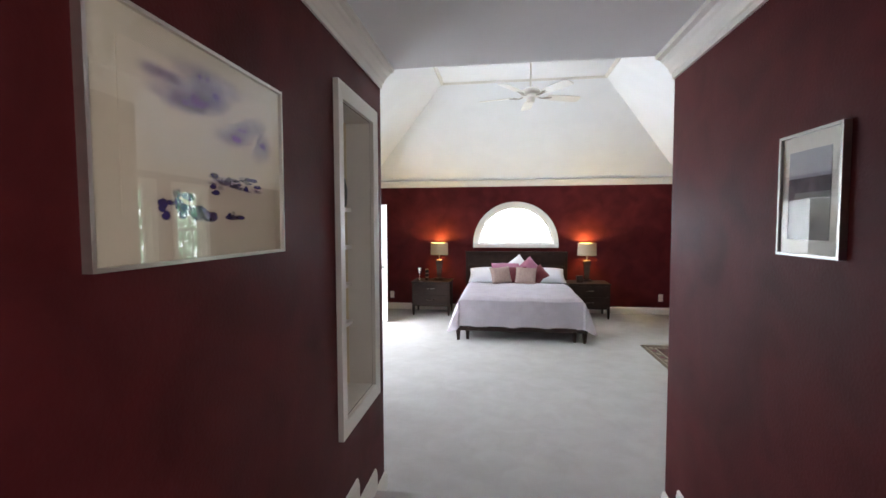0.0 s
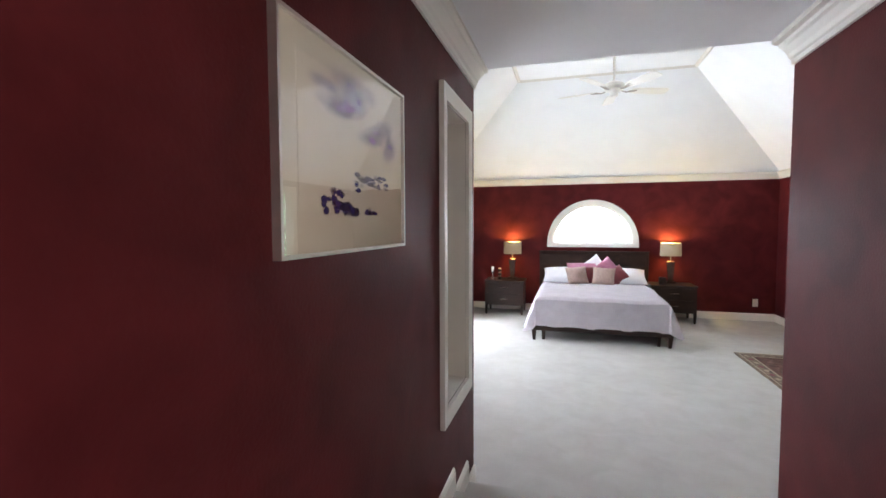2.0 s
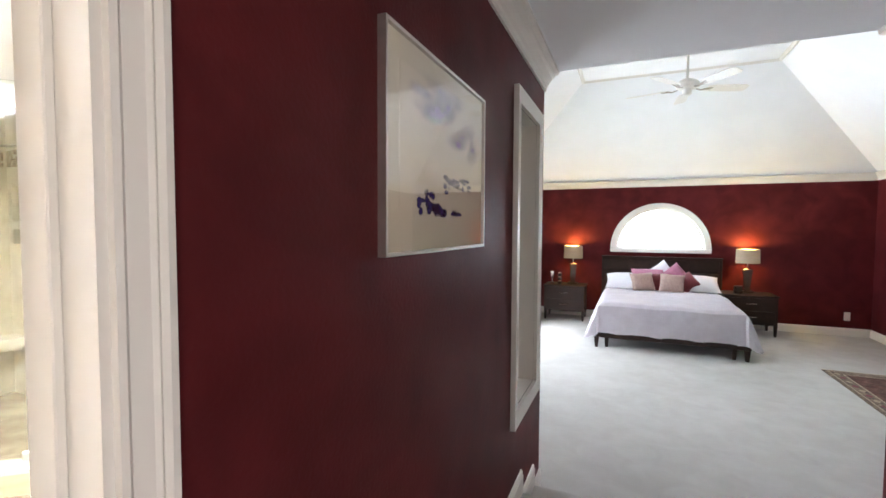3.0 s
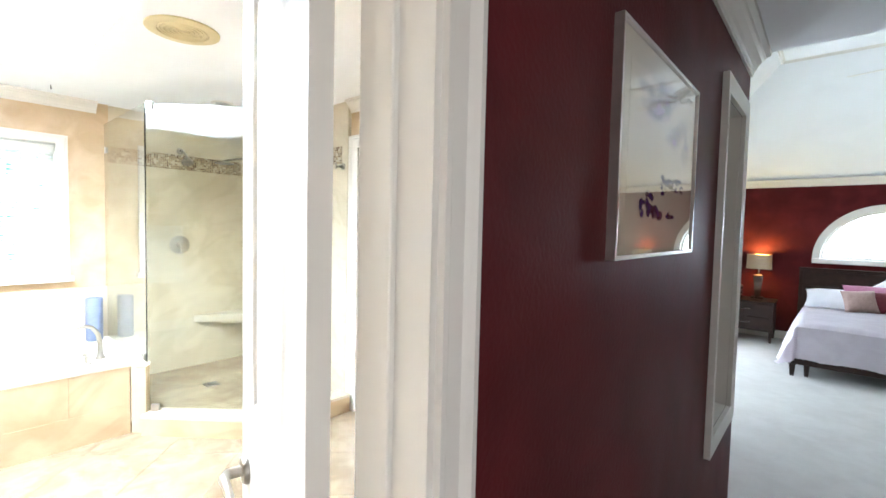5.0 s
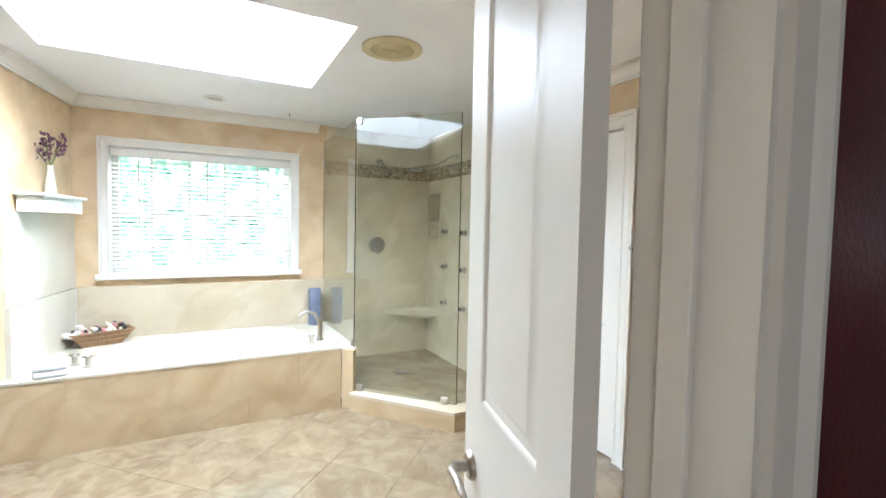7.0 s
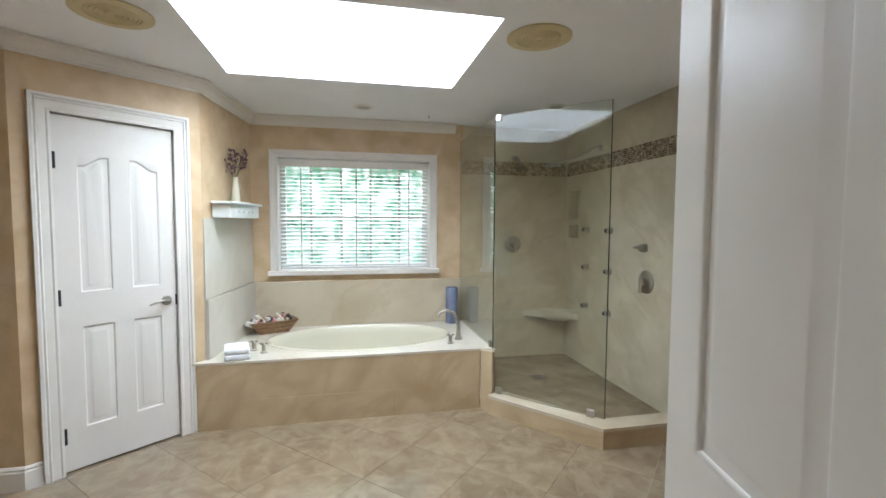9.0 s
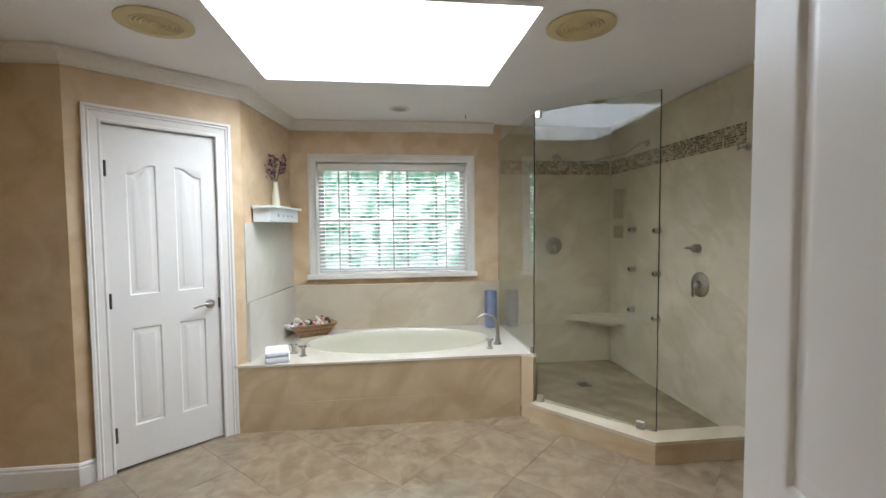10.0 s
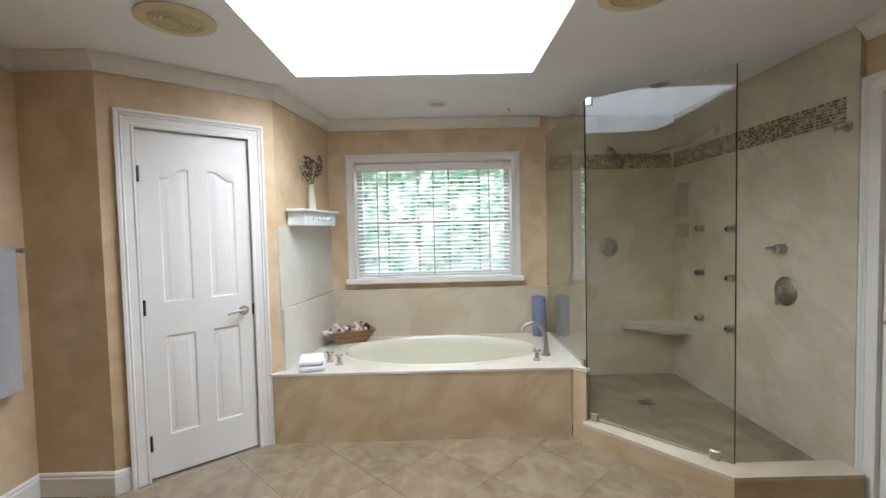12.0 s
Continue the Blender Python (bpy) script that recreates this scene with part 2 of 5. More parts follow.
def tube(bm, pts, r, seg=10):
    """A round bar along points; r is one radius or one for each point."""
    pts = [Vector(p) for p in pts]
    rs = r if isinstance(r, (list, tuple)) else [r] * len(pts)
    rings, up = [], None
    for i, p in enumerate(pts):
        d = (pts[min(i + 1, len(pts) - 1)] - pts[max(i - 1, 0)]).normalized()
        if up is None:
            up = d.orthogonal().normalized()
        up = (up - d * up.dot(d)).normalized()
        s = d.cross(up)
        rings.append([bm.verts.new(p + rs[i] * (math.cos(a) * up + math.sin(a) * s)) for a in [2 * math.pi * k / seg for k in range(seg)]])
    for a, b in zip(rings, rings[1:]):
        for i in range(seg):
            bm.faces.new((a[i], a[(i + 1) % seg], b[(i + 1) % seg], b[i]))
    bm.faces.new(rings[0])
    bm.faces.new(rings[-1])
    return bm


def sweep(path, prof, place, closed=False):
    """A moulding: the profile (offset to the left of the path, height) along a flat path with mitred corners; place maps (x, y, h) into the room."""
    bm = bmesh.new()
    n = len(path)
    P = [Vector(p) for p in path]
    rings = []
    for i in range(n):
        a = P[i] - P[i - 1] if (i or closed) else None
        b = P[(i + 1) % n] - P[i] if (i < n - 1 or closed) else None
        a, b = a or b, b or a
        na, nb = Vector((-a.y, a.x)).normalized(), Vector((-b.y, b.x)).normalized()
        k = (na + nb) / max(0.2, 1 + na.dot(nb))
        rings.append([bm.verts.new(place(*(P[i] + k * o), h)) for o, h in prof])
    m = len(prof)
    for i in range(n if closed else n - 1):
        A, C = rings[i], rings[(i + 1) % n]
        for j in range(m):
            bm.faces.new((A[j], A[(j + 1) % m], C[(j + 1) % m], C[j]))
    if not closed:
        bm.faces.new(rings[0])
        bm.faces.new(rings[-1])
    return bm


CROWN = [(0, 0), (0.012, 0), (0.014, 0.02), (0.022, 0.026), (0.03, 0.045), (0.05, 0.07), (0.062, 0.078), (0.068, 0.09), (0.09, 0.095), (0.092, 0.115), (0, 0.115)]
BASE = [(0, 0), (0.016, 0), (0.016, 0.1), (0.011, 0.108), (0.013, 0.118), (0.006, 0.128), (0, 0.13)]
CASING = [(0, 0), (0, 0.014), (0.012, 0.016), (0.02, 0.012), (0.055, 0.016), (0.062, 0.022), (0.07, 0.018), (0.078, 0.026), (0.092, 0.026), (0.092, 0)]


def crown(name, path, ztop, k=1.0):
    ob = part(name, sweep(path, [(o * k, ztop + (h - 0.115) * k) for o, h in CROWN], lambda x, y, h: (x, y, h)), M_TRIM)
    return structure(ob, "white painted crown moulding under the ceiling", "crown moulding")


def baseboard(name, path, z=0.0):
    ob = part(name, sweep(path, BASE, lambda x, y, h: (x, y, z + h)), M_TRIM)
    return structure(ob, "white painted baseboard along the wall", "baseboard")


def wall(name, p0, p1, th, z0, z1, mats, holes=(), label="", category="wall"):
    """A wall along p0 to p1 that is th thick to its left, with through openings (s0, s1, z0, z1). mats: right face, left face, reveals."""
    p0, p1 = Vector(p0), Vector(p1)
    d = (p1 - p0).normalized()
    nrm = Vector((-d.y, d.x))
    L = (p1 - p0).length
    S = sorted({0, L, *[h[0] for h in holes], *[h[1] for h in holes]})
    Z = sorted({z0, z1, *[h[2] for h in holes], *[h[3] for h in holes]})
    bm = bmesh.new()
    cache = {}

    def v(i, j, k):
        if (i, j, k) not in cache:
            q = p0 + d * S[i] + nrm * (th if k else 0)
            cache[i, j, k] = bm.verts.new((q.x, q.y, Z[j]))
        return cache[i, j, k]

    def solid(i, j):
        if not (0 <= i < len(S) - 1 and 0 <= j < len(Z) - 1):
            return False
        s, z = (S[i] + S[i + 1]) / 2, (Z[j] + Z[j + 1]) / 2
        return not any(h[0] < s < h[1] and h[2] < z < h[3] for h in holes)

    for i in range(len(S) - 1):
        for j in range(len(Z) - 1):
            if not solid(i, j):
                continue
            bm.faces.new([v(i, j, 0), v(i + 1, j, 0), v(i + 1, j + 1, 0), v(i, j + 1, 0)]).material_index = 0
            bm.faces.new([v(i, j, 1), v(i + 1, j, 1), v(i + 1, j + 1, 1), v(i, j + 1, 1)]).material_index = 1
            for ii, jj, a, b in ((i - 1, j, (i, j), (i, j + 1)), (i + 1, j, (i + 1, j), (i + 1, j + 1)), (i, j - 1, (i, j), (i + 1, j)), (i, j + 1, (i, j + 1), (i + 1, j + 1))):
                if not solid(ii, jj):
                    bm.faces.new([v(*a, 0), v(*b, 0), v(*b, 1), v(*a, 1)]).material_index = 2
    ob = part(name, bm, mats)
    return structure(ob, label or "painted plaster wall", category)


def casing(parent, p0, d, path, prof=CASING, name="casing", out=None):
    """Moulded trim round an opening: path is (s, z) along the wall from p0 in direction d; it stands proud to the right of d, or towards out."""
    d = Vector(d).normalized()
    o = Vector(out) if out else Vector((d.y, -d.x))
    return part(name, sweep(path, prof, lambda s, z, h: (p0[0] + d.x * s + o.x * h, p0[1] + d.y * s + o.y * h, z)), M_TRIM, parent)


def prism(bm, poly, z0, z1):
    lo = [bm.verts.new((x, y, z0)) for x, y in poly]
    hi = [bm.verts.new((x, y, z1)) for x, y in poly]
    bm.faces.new(lo)
    bm.faces.new(hi)
    for i in range(len(poly)):
        j = (i + 1) % len(poly)
        bm.faces.new((lo[i], lo[j], hi[j], hi[i]))
    return bm


def cushion(bm, w, d, h, m=None, n=14, pinch=0.5):
    """A stuffed pillow with four corners and a seam."""
    rows = {}
    for side in (1, -1):
        for i in range(n + 1):
            for j in range(n + 1):
                u, v = 2 * i / n - 1, 2 * j / n - 1
                edge = i in (0, n) or j in (0, n)
                if side < 0 and edge:
                    rows[side, i, j] = rows[1, i, j]
                    continue
                t = ((1 - u * u) * (1 - v * v)) ** pinch
                f = 1 - 0.07 * (1 - u * u) * (abs(v) ** 3)
                g = 1 - 0.07 * (1 - v * v) * (abs(u) ** 3)
                wr = 0.05 * noise.noise((u * 2.2 + w * 9, v * 2.2 + d * 7, side * 3)) * t
                rows[side, i, j] = bm.verts.new((u * w / 2 * g, v * d / 2 * f, side * h / 2 * t + wr * h))
        for i in range(n):
            for j in range(n):
                bm.faces.new([rows[side, i, j], rows[side, i + 1, j], rows[side, i + 1, j + 1], rows[side, i, j + 1]])
    if m:
        bmesh.ops.transform(bm, matrix=m, verts=list(set(rows.values())))
    return bm


# ================================================================ the plan
CX0, CX1, CY0, CY1 = -0.72, 1.022, -3.0, 3.14      # corridor
ZF, ZS = -0.27, -0.135                            # sunken bedroom floor, and the step down to it
SY0, SY1 = 2.6, 2.935                             # risers of the two steps
BX0, BX1, BY0, BY1 = -2.7, 3.403, 3.28, 9.389     # bedroom
WX, SX, SY = -4.905, -4.93, 2.233                 # window wall, shower back wall, shower side wall
ZC, ZB, ZT = 2.44, 2.4, 3.759                       # ceilings: corridor, bathroom, top of the vault
ZW = 2.242                                        # bedroom wall's height
A0, A1 = Vector((-3.345, -1.71)), Vector((-3.955, -0.99))   # angled closet wall
AD = (A1 - A0).normalized()

# ---------------------------------------------------------------- floors
def carpet(name, x0, x1, y0, y1, z, label):
    """Carpet on a level floor, with a rounded nose where it folds down over a riser."""
    return structure(part(name, B(x0, x1, y0, y1, z - 0.3, z, 0.018, 3), M_CARPET, smooth=True), label, "carpet")


structure(part("floor_bedroom", B(BX0 - 0.1, BX1 + 0.1, SY1 - 0.05, BY1 + 0.1, ZF - 0.12, ZF), M_CARPET), "cream wall-to-wall carpet in the sunken bedroom", "carpet")
carpet("floor_step", CX0, CX1, SY0 - 0.03, SY1, ZS, "cream carpeted step down to the bedroom")
carpet("floor_corridor", CX0, CX1, CY0, SY0, 0.006, "cream carpet on the corridor floor above the steps")
sub = part("floor_bathroom", B(-5.1, CX0 - 0.004, -2.4, 3.0, -0.12, -0.008), M_GROUT)
structure(sub, "bathroom floor bed with tan grout joints", "floor")
gr = part("ground", B(-60, 60, -60, 60, -0.9, -0.6), mat("lawn", (0.05, 0.09, 0.03), 0.9, var=0.4, scale=0.6, bump=0.5, bscale=20))
structure(gr, "green lawn around the house", "ground")

# ---------------------------------------------------------------- corridor walls
NY0, NY1, NZ0, NZ1 = 2.425, 2.905, 0.53, 2.06     # shelf niche, clear opening
DY0, DY1, DZ = -0.44, 0.543, 2.05                 # bathroom double door, clear opening
wall("wall_corridor_west", (CX0, CY0), (CX0, CY1), 0.14, ZF, ZC, [M_BURG, M_TAN, M_TRIM],
     [(DY0 - CY0, DY1 - CY0, ZF, DZ), (NY0 - CY0, NY1 - CY0, NZ0, NZ1)], "dark burgundy sponged wall with a doorway and a shelf niche")
# the opening lies out of view and is assumed, to let the added daylight in
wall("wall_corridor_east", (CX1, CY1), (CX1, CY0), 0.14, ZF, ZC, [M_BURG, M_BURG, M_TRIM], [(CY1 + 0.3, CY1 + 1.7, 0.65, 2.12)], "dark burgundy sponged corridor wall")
wall("wall_corridor_end", (CX1 + 0.14, CY0), (CX0 - 0.14, CY0), 0.14, 0, ZC, [M_BURG, M_BURG, M_BURG], label="dark burgundy wall that ends the corridor")
cl = part("ceiling_corridor", B(CX0 - 0.14, CX1 + 0.14, CY0 - 0.14, CY1, ZC, ZC + 0.12), M_WHITE)
structure(cl, "flat white corridor ceiling", "ceiling")
crown("crown_corridor_west", [(CX0, CY1), (CX0, CY0)], ZC)
crown("crown_corridor_east", [(CX1, CY0), (CX1, CY1)], ZC, 1.18)
baseboard("baseboard_corridor_west", [(CX0, SY0), (CX0, DY1 + 0.1)])
baseboard("baseboard_step_west", [(CX0, SY1), (CX0, SY0 + 0.001)], ZS)
baseboard("baseboard_corridor_rear", [(CX0, DY0 - 0.1), (CX0, CY0)])
baseboard("baseboard_corridor_east", [(CX1, CY0), (CX1, SY0)])
baseboard("baseboard_step_east", [(CX1, SY0 + 0.001), (CX1, SY1)], ZS)

# ---------------------------------------------------------------- bedroom shell
wall("wall_bedroom_south_a", (BX0 - 0.14, CY1 - 0.14), (CX0 - 0.142, CY1 - 0.14), 0.14, ZF, ZW, [M_TAN, M_BURG, M_BURG], label="dark burgundy bedroom wall beside the corridor")
wall("wall_bedroom_south_b", (CX1 + 0.142, CY1 - 0.14), (BX1 + 0.14, CY1 - 0.14), 0.14, ZF, ZW, [M_TAN, M_BURG, M_BURG], label="dark burgundy bedroom wall beside the corridor")
AXC, AZC, AR = 0.31, 1.093, 0.844                  # arched window: centre, springing, outer radius
AI = AR - 0.1
nb = wall("wall_bedroom_north", (BX1 + 0.14, BY1), (BX0 - 0.14, BY1), -0.16, ZF, ZW, [M_BURG, M_WHITE, M_TRIM],
          [(BX1 + 0.14 - AXC - AI, BX1 + 0.14 - AXC + AI, AZC, AZC + AI)], "dark burgundy bedroom wall with an arched window")
bm = bmesh.new()
bm.from_mesh(nb.data)
N = 40
pts = [(AXC + AI * math.cos(math.pi * i / N), AZC + AI * math.sin(math.pi * i / N)) for i in range(N + 1)]
for (x0, z0), (x1, z1) in zip(pts, pts[1:]):
    for y, k in ((BY1, 0), (BY1 + 0.16, 1)):
        f = bm.faces.new([bm.verts.new(c) for c in ((x0, y, z0), (x1, y, z1), (x1, y, AZC + AI), (x0, y, AZC + AI))])
        f.material_index = k
    f = bm.faces.new([bm.verts.new(c) for c in ((x0, BY1, z0), (x1, BY1, z1), (x1, BY1 + 0.16, z1), (x0, BY1 + 0.16, z0))])
    f.material_index = 2
bm.to_mesh(nb.data)
bm.free()
EW = [(5.41, 6.003), (6.496, 7.124)]                   # east windows
WW = [(6.936, 8.097)]                                # west garden doorway
wall("wall_bedroom_east", (BX1, BY1), (BX1, CY1), 0.14, ZF, ZW, [M_BURG, M_WHITE, M_TRIM], [(BY1 - b, BY1 - a, 0.796, 2.041) for a, b in EW], "dark burgundy bedroom wall with two sash windows")
wall("wall_bedroom_west", (BX0, CY1), (BX0, BY1), 0.14, ZF, ZW, [M_BURG, M_WHITE, M_TRIM], [(5.04 - CY1, 6.107 - CY1, 0.382, 2.1), (WW[0][0] - CY1, WW[0][1] - CY1, ZF, 1.863)], "dark burgundy bedroom wall with a window and a garden doorway")

# hipped vault with a flat top
zl = ZW + 0.12
ins = 1.78
fx0, fx1, fy0, fy1 = BX0 + ins, BX1 - ins, CY1 + ins, BY1 - ins
bm = bmesh.new()
lo = [bm.verts.new(c) for c in ((BX0, CY1, zl), (BX1, CY1, zl), (BX1, BY1, zl), (BX0, BY1, zl))]
hi = [bm.verts.new(c) for c in ((fx0, fy0, ZT), (fx1, fy0, ZT), (fx1, fy1, ZT), (fx0, fy1, ZT))]
lb = [bm.verts.new(c) for c in ((BX0 - 0.14, CY1 - 0.0, zl - 0.1), (BX1 + 0.14, CY1 - 0.0, zl - 0.1), (BX1 + 0.14, BY1 + 0.16, zl - 0.1), (BX0 - 0.14, BY1 + 0.16, zl - 0.1))]
ho = [bm.verts.new((v.co.x, v.co.y, ZT + 0.15)) for v in hi]
lo2 = [bm.verts.new((v.co.x, v.co.y, ZW + 0.0)) for v in lo]
bm.faces.new(hi)
bm.faces.new(ho)
for i in range(4):
    j = (i + 1) % 4
    if i:
        bm.faces.new((lo[i], lo[j], hi[j], hi[i]))
        bm.faces.new((lo2[i], lo2[j], lo[j], lo[i]))
    if i:
        bm.faces.new((lb[i], lb[j], ho[j], ho[i]))
# the side towards the corridor rises from the corridor's ceiling
sv = [bm.verts.new((BX0, CY1, zl + 0.0)), bm.verts.new((CX0 - 0.14, CY1, ZC)), bm.verts.new((CX1 + 0.14, CY1, ZC)), bm.verts.new((BX1, CY1, zl))]
bm.faces.new([sv[0], sv[1], sv[2], sv[3], hi[1], hi[0]])
bm.faces.new([bm.verts.new(c) for c in ((BX0, CY1, ZW), (CX0 - 0.14, CY1, ZW), (CX0 - 0.14, CY1, ZC), (BX0, CY1, zl))])
bm.faces.new([bm.verts.new(c) for c in ((BX1, CY1, ZW), (CX1 + 0.14, CY1, ZW), (CX1 + 0.14, CY1, ZC), (BX1, CY1, zl))])
structure(part("ceiling_bedroom", bm, M_WHITE), "white hipped vault ceiling with a flat top", "ceiling")
ob = part("crown_bedroom", sweep([(BX1, CY1 + 0.002), (BX1, BY1), (BX0, BY1), (BX0, CY1 + 0.002)], [(o * 0.85, ZW + h * 1.05) for o, h in CROWN], lambda x, y, h: (x, y, h)), M_TRIM)
structure(ob, "white painted moulding between wall and vault", "crown moulding")
ob = part("trim_vault_top", sweep([(fx0, fy0), (fx1, fy0), (fx1, fy1), (fx0, fy1)], [(-0.02, ZT - 0.03), (0.0, ZT - 0.032), (0.012, ZT - 0.014), (0.03, ZT - 0.004), (-0.02, ZT - 0.004)], lambda x, y, h: (x, y, h), closed=True), M_TRIM)
structure(ob, "white moulding round the flat top of the vault", "trim")
baseboard("baseboard_bedroom_north", [(BX1, CY1 + 0.002), (BX1, BY1), (BX0, BY1), (BX0, WW[0][1] + 0.095)], ZF)
baseboard("baseboard_bedroom_west", [(BX0, WW[0][0] - 0.095), (BX0, CY1), (CX0, CY1), (CX0, SY1 + 0.001)], ZF)
baseboard("baseboard_bedroom_east", [(CX1, SY1 + 0.001), (CX1, CY1), (BX1, CY1)], ZF)

# ---------------------------------------------------------------- bathroom shell
wall("wall_bath_window", (WX, 1.1), (WX, -0.9), -0.2, 0, ZB, [M_TAN, M_WHITE, M_TRIM], [(1.1 - 0.765, 1.1 + 0.635, 1.0, 2.03)], "tan sponged bathroom wall with a wide window")
wall("wall_bath_alcove", (A1.x, A1.y), (WX - 0.1, -0.853), 0.1, 0, ZB, [M_TAN, M_TAN, M_TAN], label="tan sponged wall beside the bathtub")
AL = (A1 - A0).length
wall("wall_bath_closet", (A0.x, A0.y), (A1.x, A1.y), 0.1, 0, ZB, [M_TAN, M_TAN, M_TRIM], [(0.165, 0.775, 0, 2.035)], "tan sponged angled wall with a narrow door")
wall("wall_bath_return", (A0.x, -2.13), (A0.x, A0.y), 0.1, 0, ZB, [M_TAN, M_TAN, M_TAN], label="tan sponged short wall")
wall("wall_bath_south", (CX0 - 0.14, -2.13), (A0.x - 0.1, -2.13), 0.1, 0, ZB, [M_TAN, M_TAN, M_TAN], label="tan sponged bathroom wall")
wall("wall_bath_closet_back", (-4.6, -2.3), (-4.6, -0.95), 0.1, 0, ZB, [M_TAN, M_TAN, M_TAN], label="tan wall of the closet behind the narrow door")
# shower side wall with two soap niches
S0 = SX - 0.1
wall("wall_shower_side", (S0, SY), (-3.166, SY), 0.16, 0, ZB, [M_SHOWER, M_TAN, M_SHOWER], [(-4.87 - S0, -4.64 - S0, 1.493, 1.786), (-4.87 - S0, -4.64 - S0, 1.304, 1.425)], "cream limestone shower wall with two soap niches")
ob = part("wall_shower_niche_back", B(-4.95, -4.55, SY + 0.1, SY + 0.13, 1.25, 1.85), M_SHOWER)
structure(ob, "cream limestone back of the soap niches", "wall")
wall("wall_shower_back", (SX, SY), (SX, 1.1), -0.1, 0, ZB, [M_SHOWER, M_SHOWER, M_SHOWER], label="cream limestone shower wall")
NDX0, NDX1 = -3.072, -2.342                         # second door beside the shower
wall("wall_bath_north", (-3.166, SY + 0.03), (CX0 - 0.14, SY + 0.03), 0.12, 0, ZB, [M_TAN, M_TAN, M_TRIM], [(NDX0 + 3.166, NDX1 + 3.166, 0, 2.04)], "tan sponged bathroom wall with a white door")
ob = part("wall_behind_door", B(-3.2, -2.1, SY + 0.5, SY + 0.6, 0, ZB), M_TAN)
structure(ob, "tan wall of the space behind the second door", "wall")

# ceiling with the skylight shaft
KX0, KX1, KY0, KY1, KZ = -3.765, -2.66, -0.76, 0.72, 3.2
bm = bmesh.new()
xs, ys = [-5.2, KX0, KX1, CX0 - 0.14], [-2.4, KY0, KY1, 3.0]
for i in range(3):
    for j in range(3):
        if i == 1 and j == 1:
            continue
        box(bm, xs[i], xs[i + 1], ys[j], ys[j + 1], ZB, ZB + 0.1)
bmesh.ops.remove_doubles(bm, verts=bm.verts, dist=1e-5)
structure(part("ceiling_bathroom", bm, M_WHITE), "flat white bathroom ceiling with a skylight opening", "ceiling")
shaft = thing("skylight_shaft", "white shaft below the sloping roof skylight", "skylight", kind="structure")
for a in ((KX0 - 0.05, KX0, KY0 - 0.05, KY1 + 0.05), (KX1, KX1 + 0.05, KY0 - 0.05, KY1 + 0.05), (KX0, KX1, KY0 - 0.05, KY0), (KX0, KX1, KY1, KY1 + 0.05)):
    part("side", B(*a, ZB + 0.1, KZ), M_WHITE, shaft)
crown("crown_bathroom_west", [(WX, 1.02), (WX, -0.86), (A1.x, A1.y), (A0.x, A0.y), (A0.x, -2.13), (CX0 - 0.14, -2.13), (CX0 - 0.14, DY0 - 0.6)], ZB, 0.76)
crown("crown_bathroom_north", [(CX0 - 0.14, SY + 0.03), (-3.165, SY + 0.03)], ZB, 0.76)
baseboard("baseboard_bathroom", [tuple(A0 + AD * 0.073), (A0.x, A0.y), (A0.x, -2.13), (CX0 - 0.14, -2.13), (CX0 - 0.14, DY0 - 0.1)])
baseboard("baseboard_bathroom_north", [(CX0 - 0.14, DY1 + 0.1), (CX0 - 0.14, SY + 0.03), (NDX1 + 0.095, SY + 0.03)])


# ---------------------------------------------------------------- doors and windows
def raised_panel(bm, x0, x1, z0, z1, y, s, arch=0.0):
    """A moulded panel sunk into the face y of a door; s is the way out. arch: the rise of the top towards x1 (positive) or x0."""
    def ring(o, d, rise=arch):
        n = 12
        w = x1 - x0 - 2 * o
        top = []
        for i in range(n + 1):
            u = 1 - i / n
            q = u if rise >= 0 else 1 - u
            q = min(1, max(0, (q - 0.1) / 0.75))
            top.append((x0 + o + w * u, z1 - o - abs(rise) * (1 - q * q * (3 - 2 * q))))
        return [bm.verts.new((x, y + s * d, z)) for x, z in [(x0 + o, z0 + o), (x1 - o, z0 + o), *top]]
    rings = [ring(0, 0, 0), ring(0.003, 0), ring(0.007, -0.002), ring(0.012, -0.008), ring(0.022, -0.009), ring(0.042, -0.002), ring(0.046, -0.0015)]
    for a, b in zip(rings, rings[1:]):
        for i in range(len(a)):
            bm.faces.new((a[i], a[(i + 1) % len(a)], b[(i + 1) % len(b)], b[i]))
    bm.faces.new(rings[-1])


def lever(parent, x, z, y, s, way):
    """A lever handle on a round rose; way is the sense in which the lever points."""
    bm = lathe(bmesh.new(), [(0.031, 0), (0.031, 0.006), (0.026, 0.012), (0.012, 0.014), (0.011, 0.045), (0.0, 0.045)], 20,
               pose(x, y, z, 90 if s < 0 else -90), cap=False)
    pts = [(x, y + s * 0.04, z), (x + way * 0.02, y + s * 0.05, z + 0.002), (x + way * 0.05, y + s * 0.05, z + 0.006), (x + way * 0.085, y + s * 0.048, z - 0.002), (x + way * 0.112, y + s * 0.046, z - 0.012)]
    tube(bm, pts, [0.011, 0.011, 0.009, 0.008, 0.006], 10)
    part("handle", bm, M_NICKEL, parent, "brushed nickel lever handle", smooth=True)


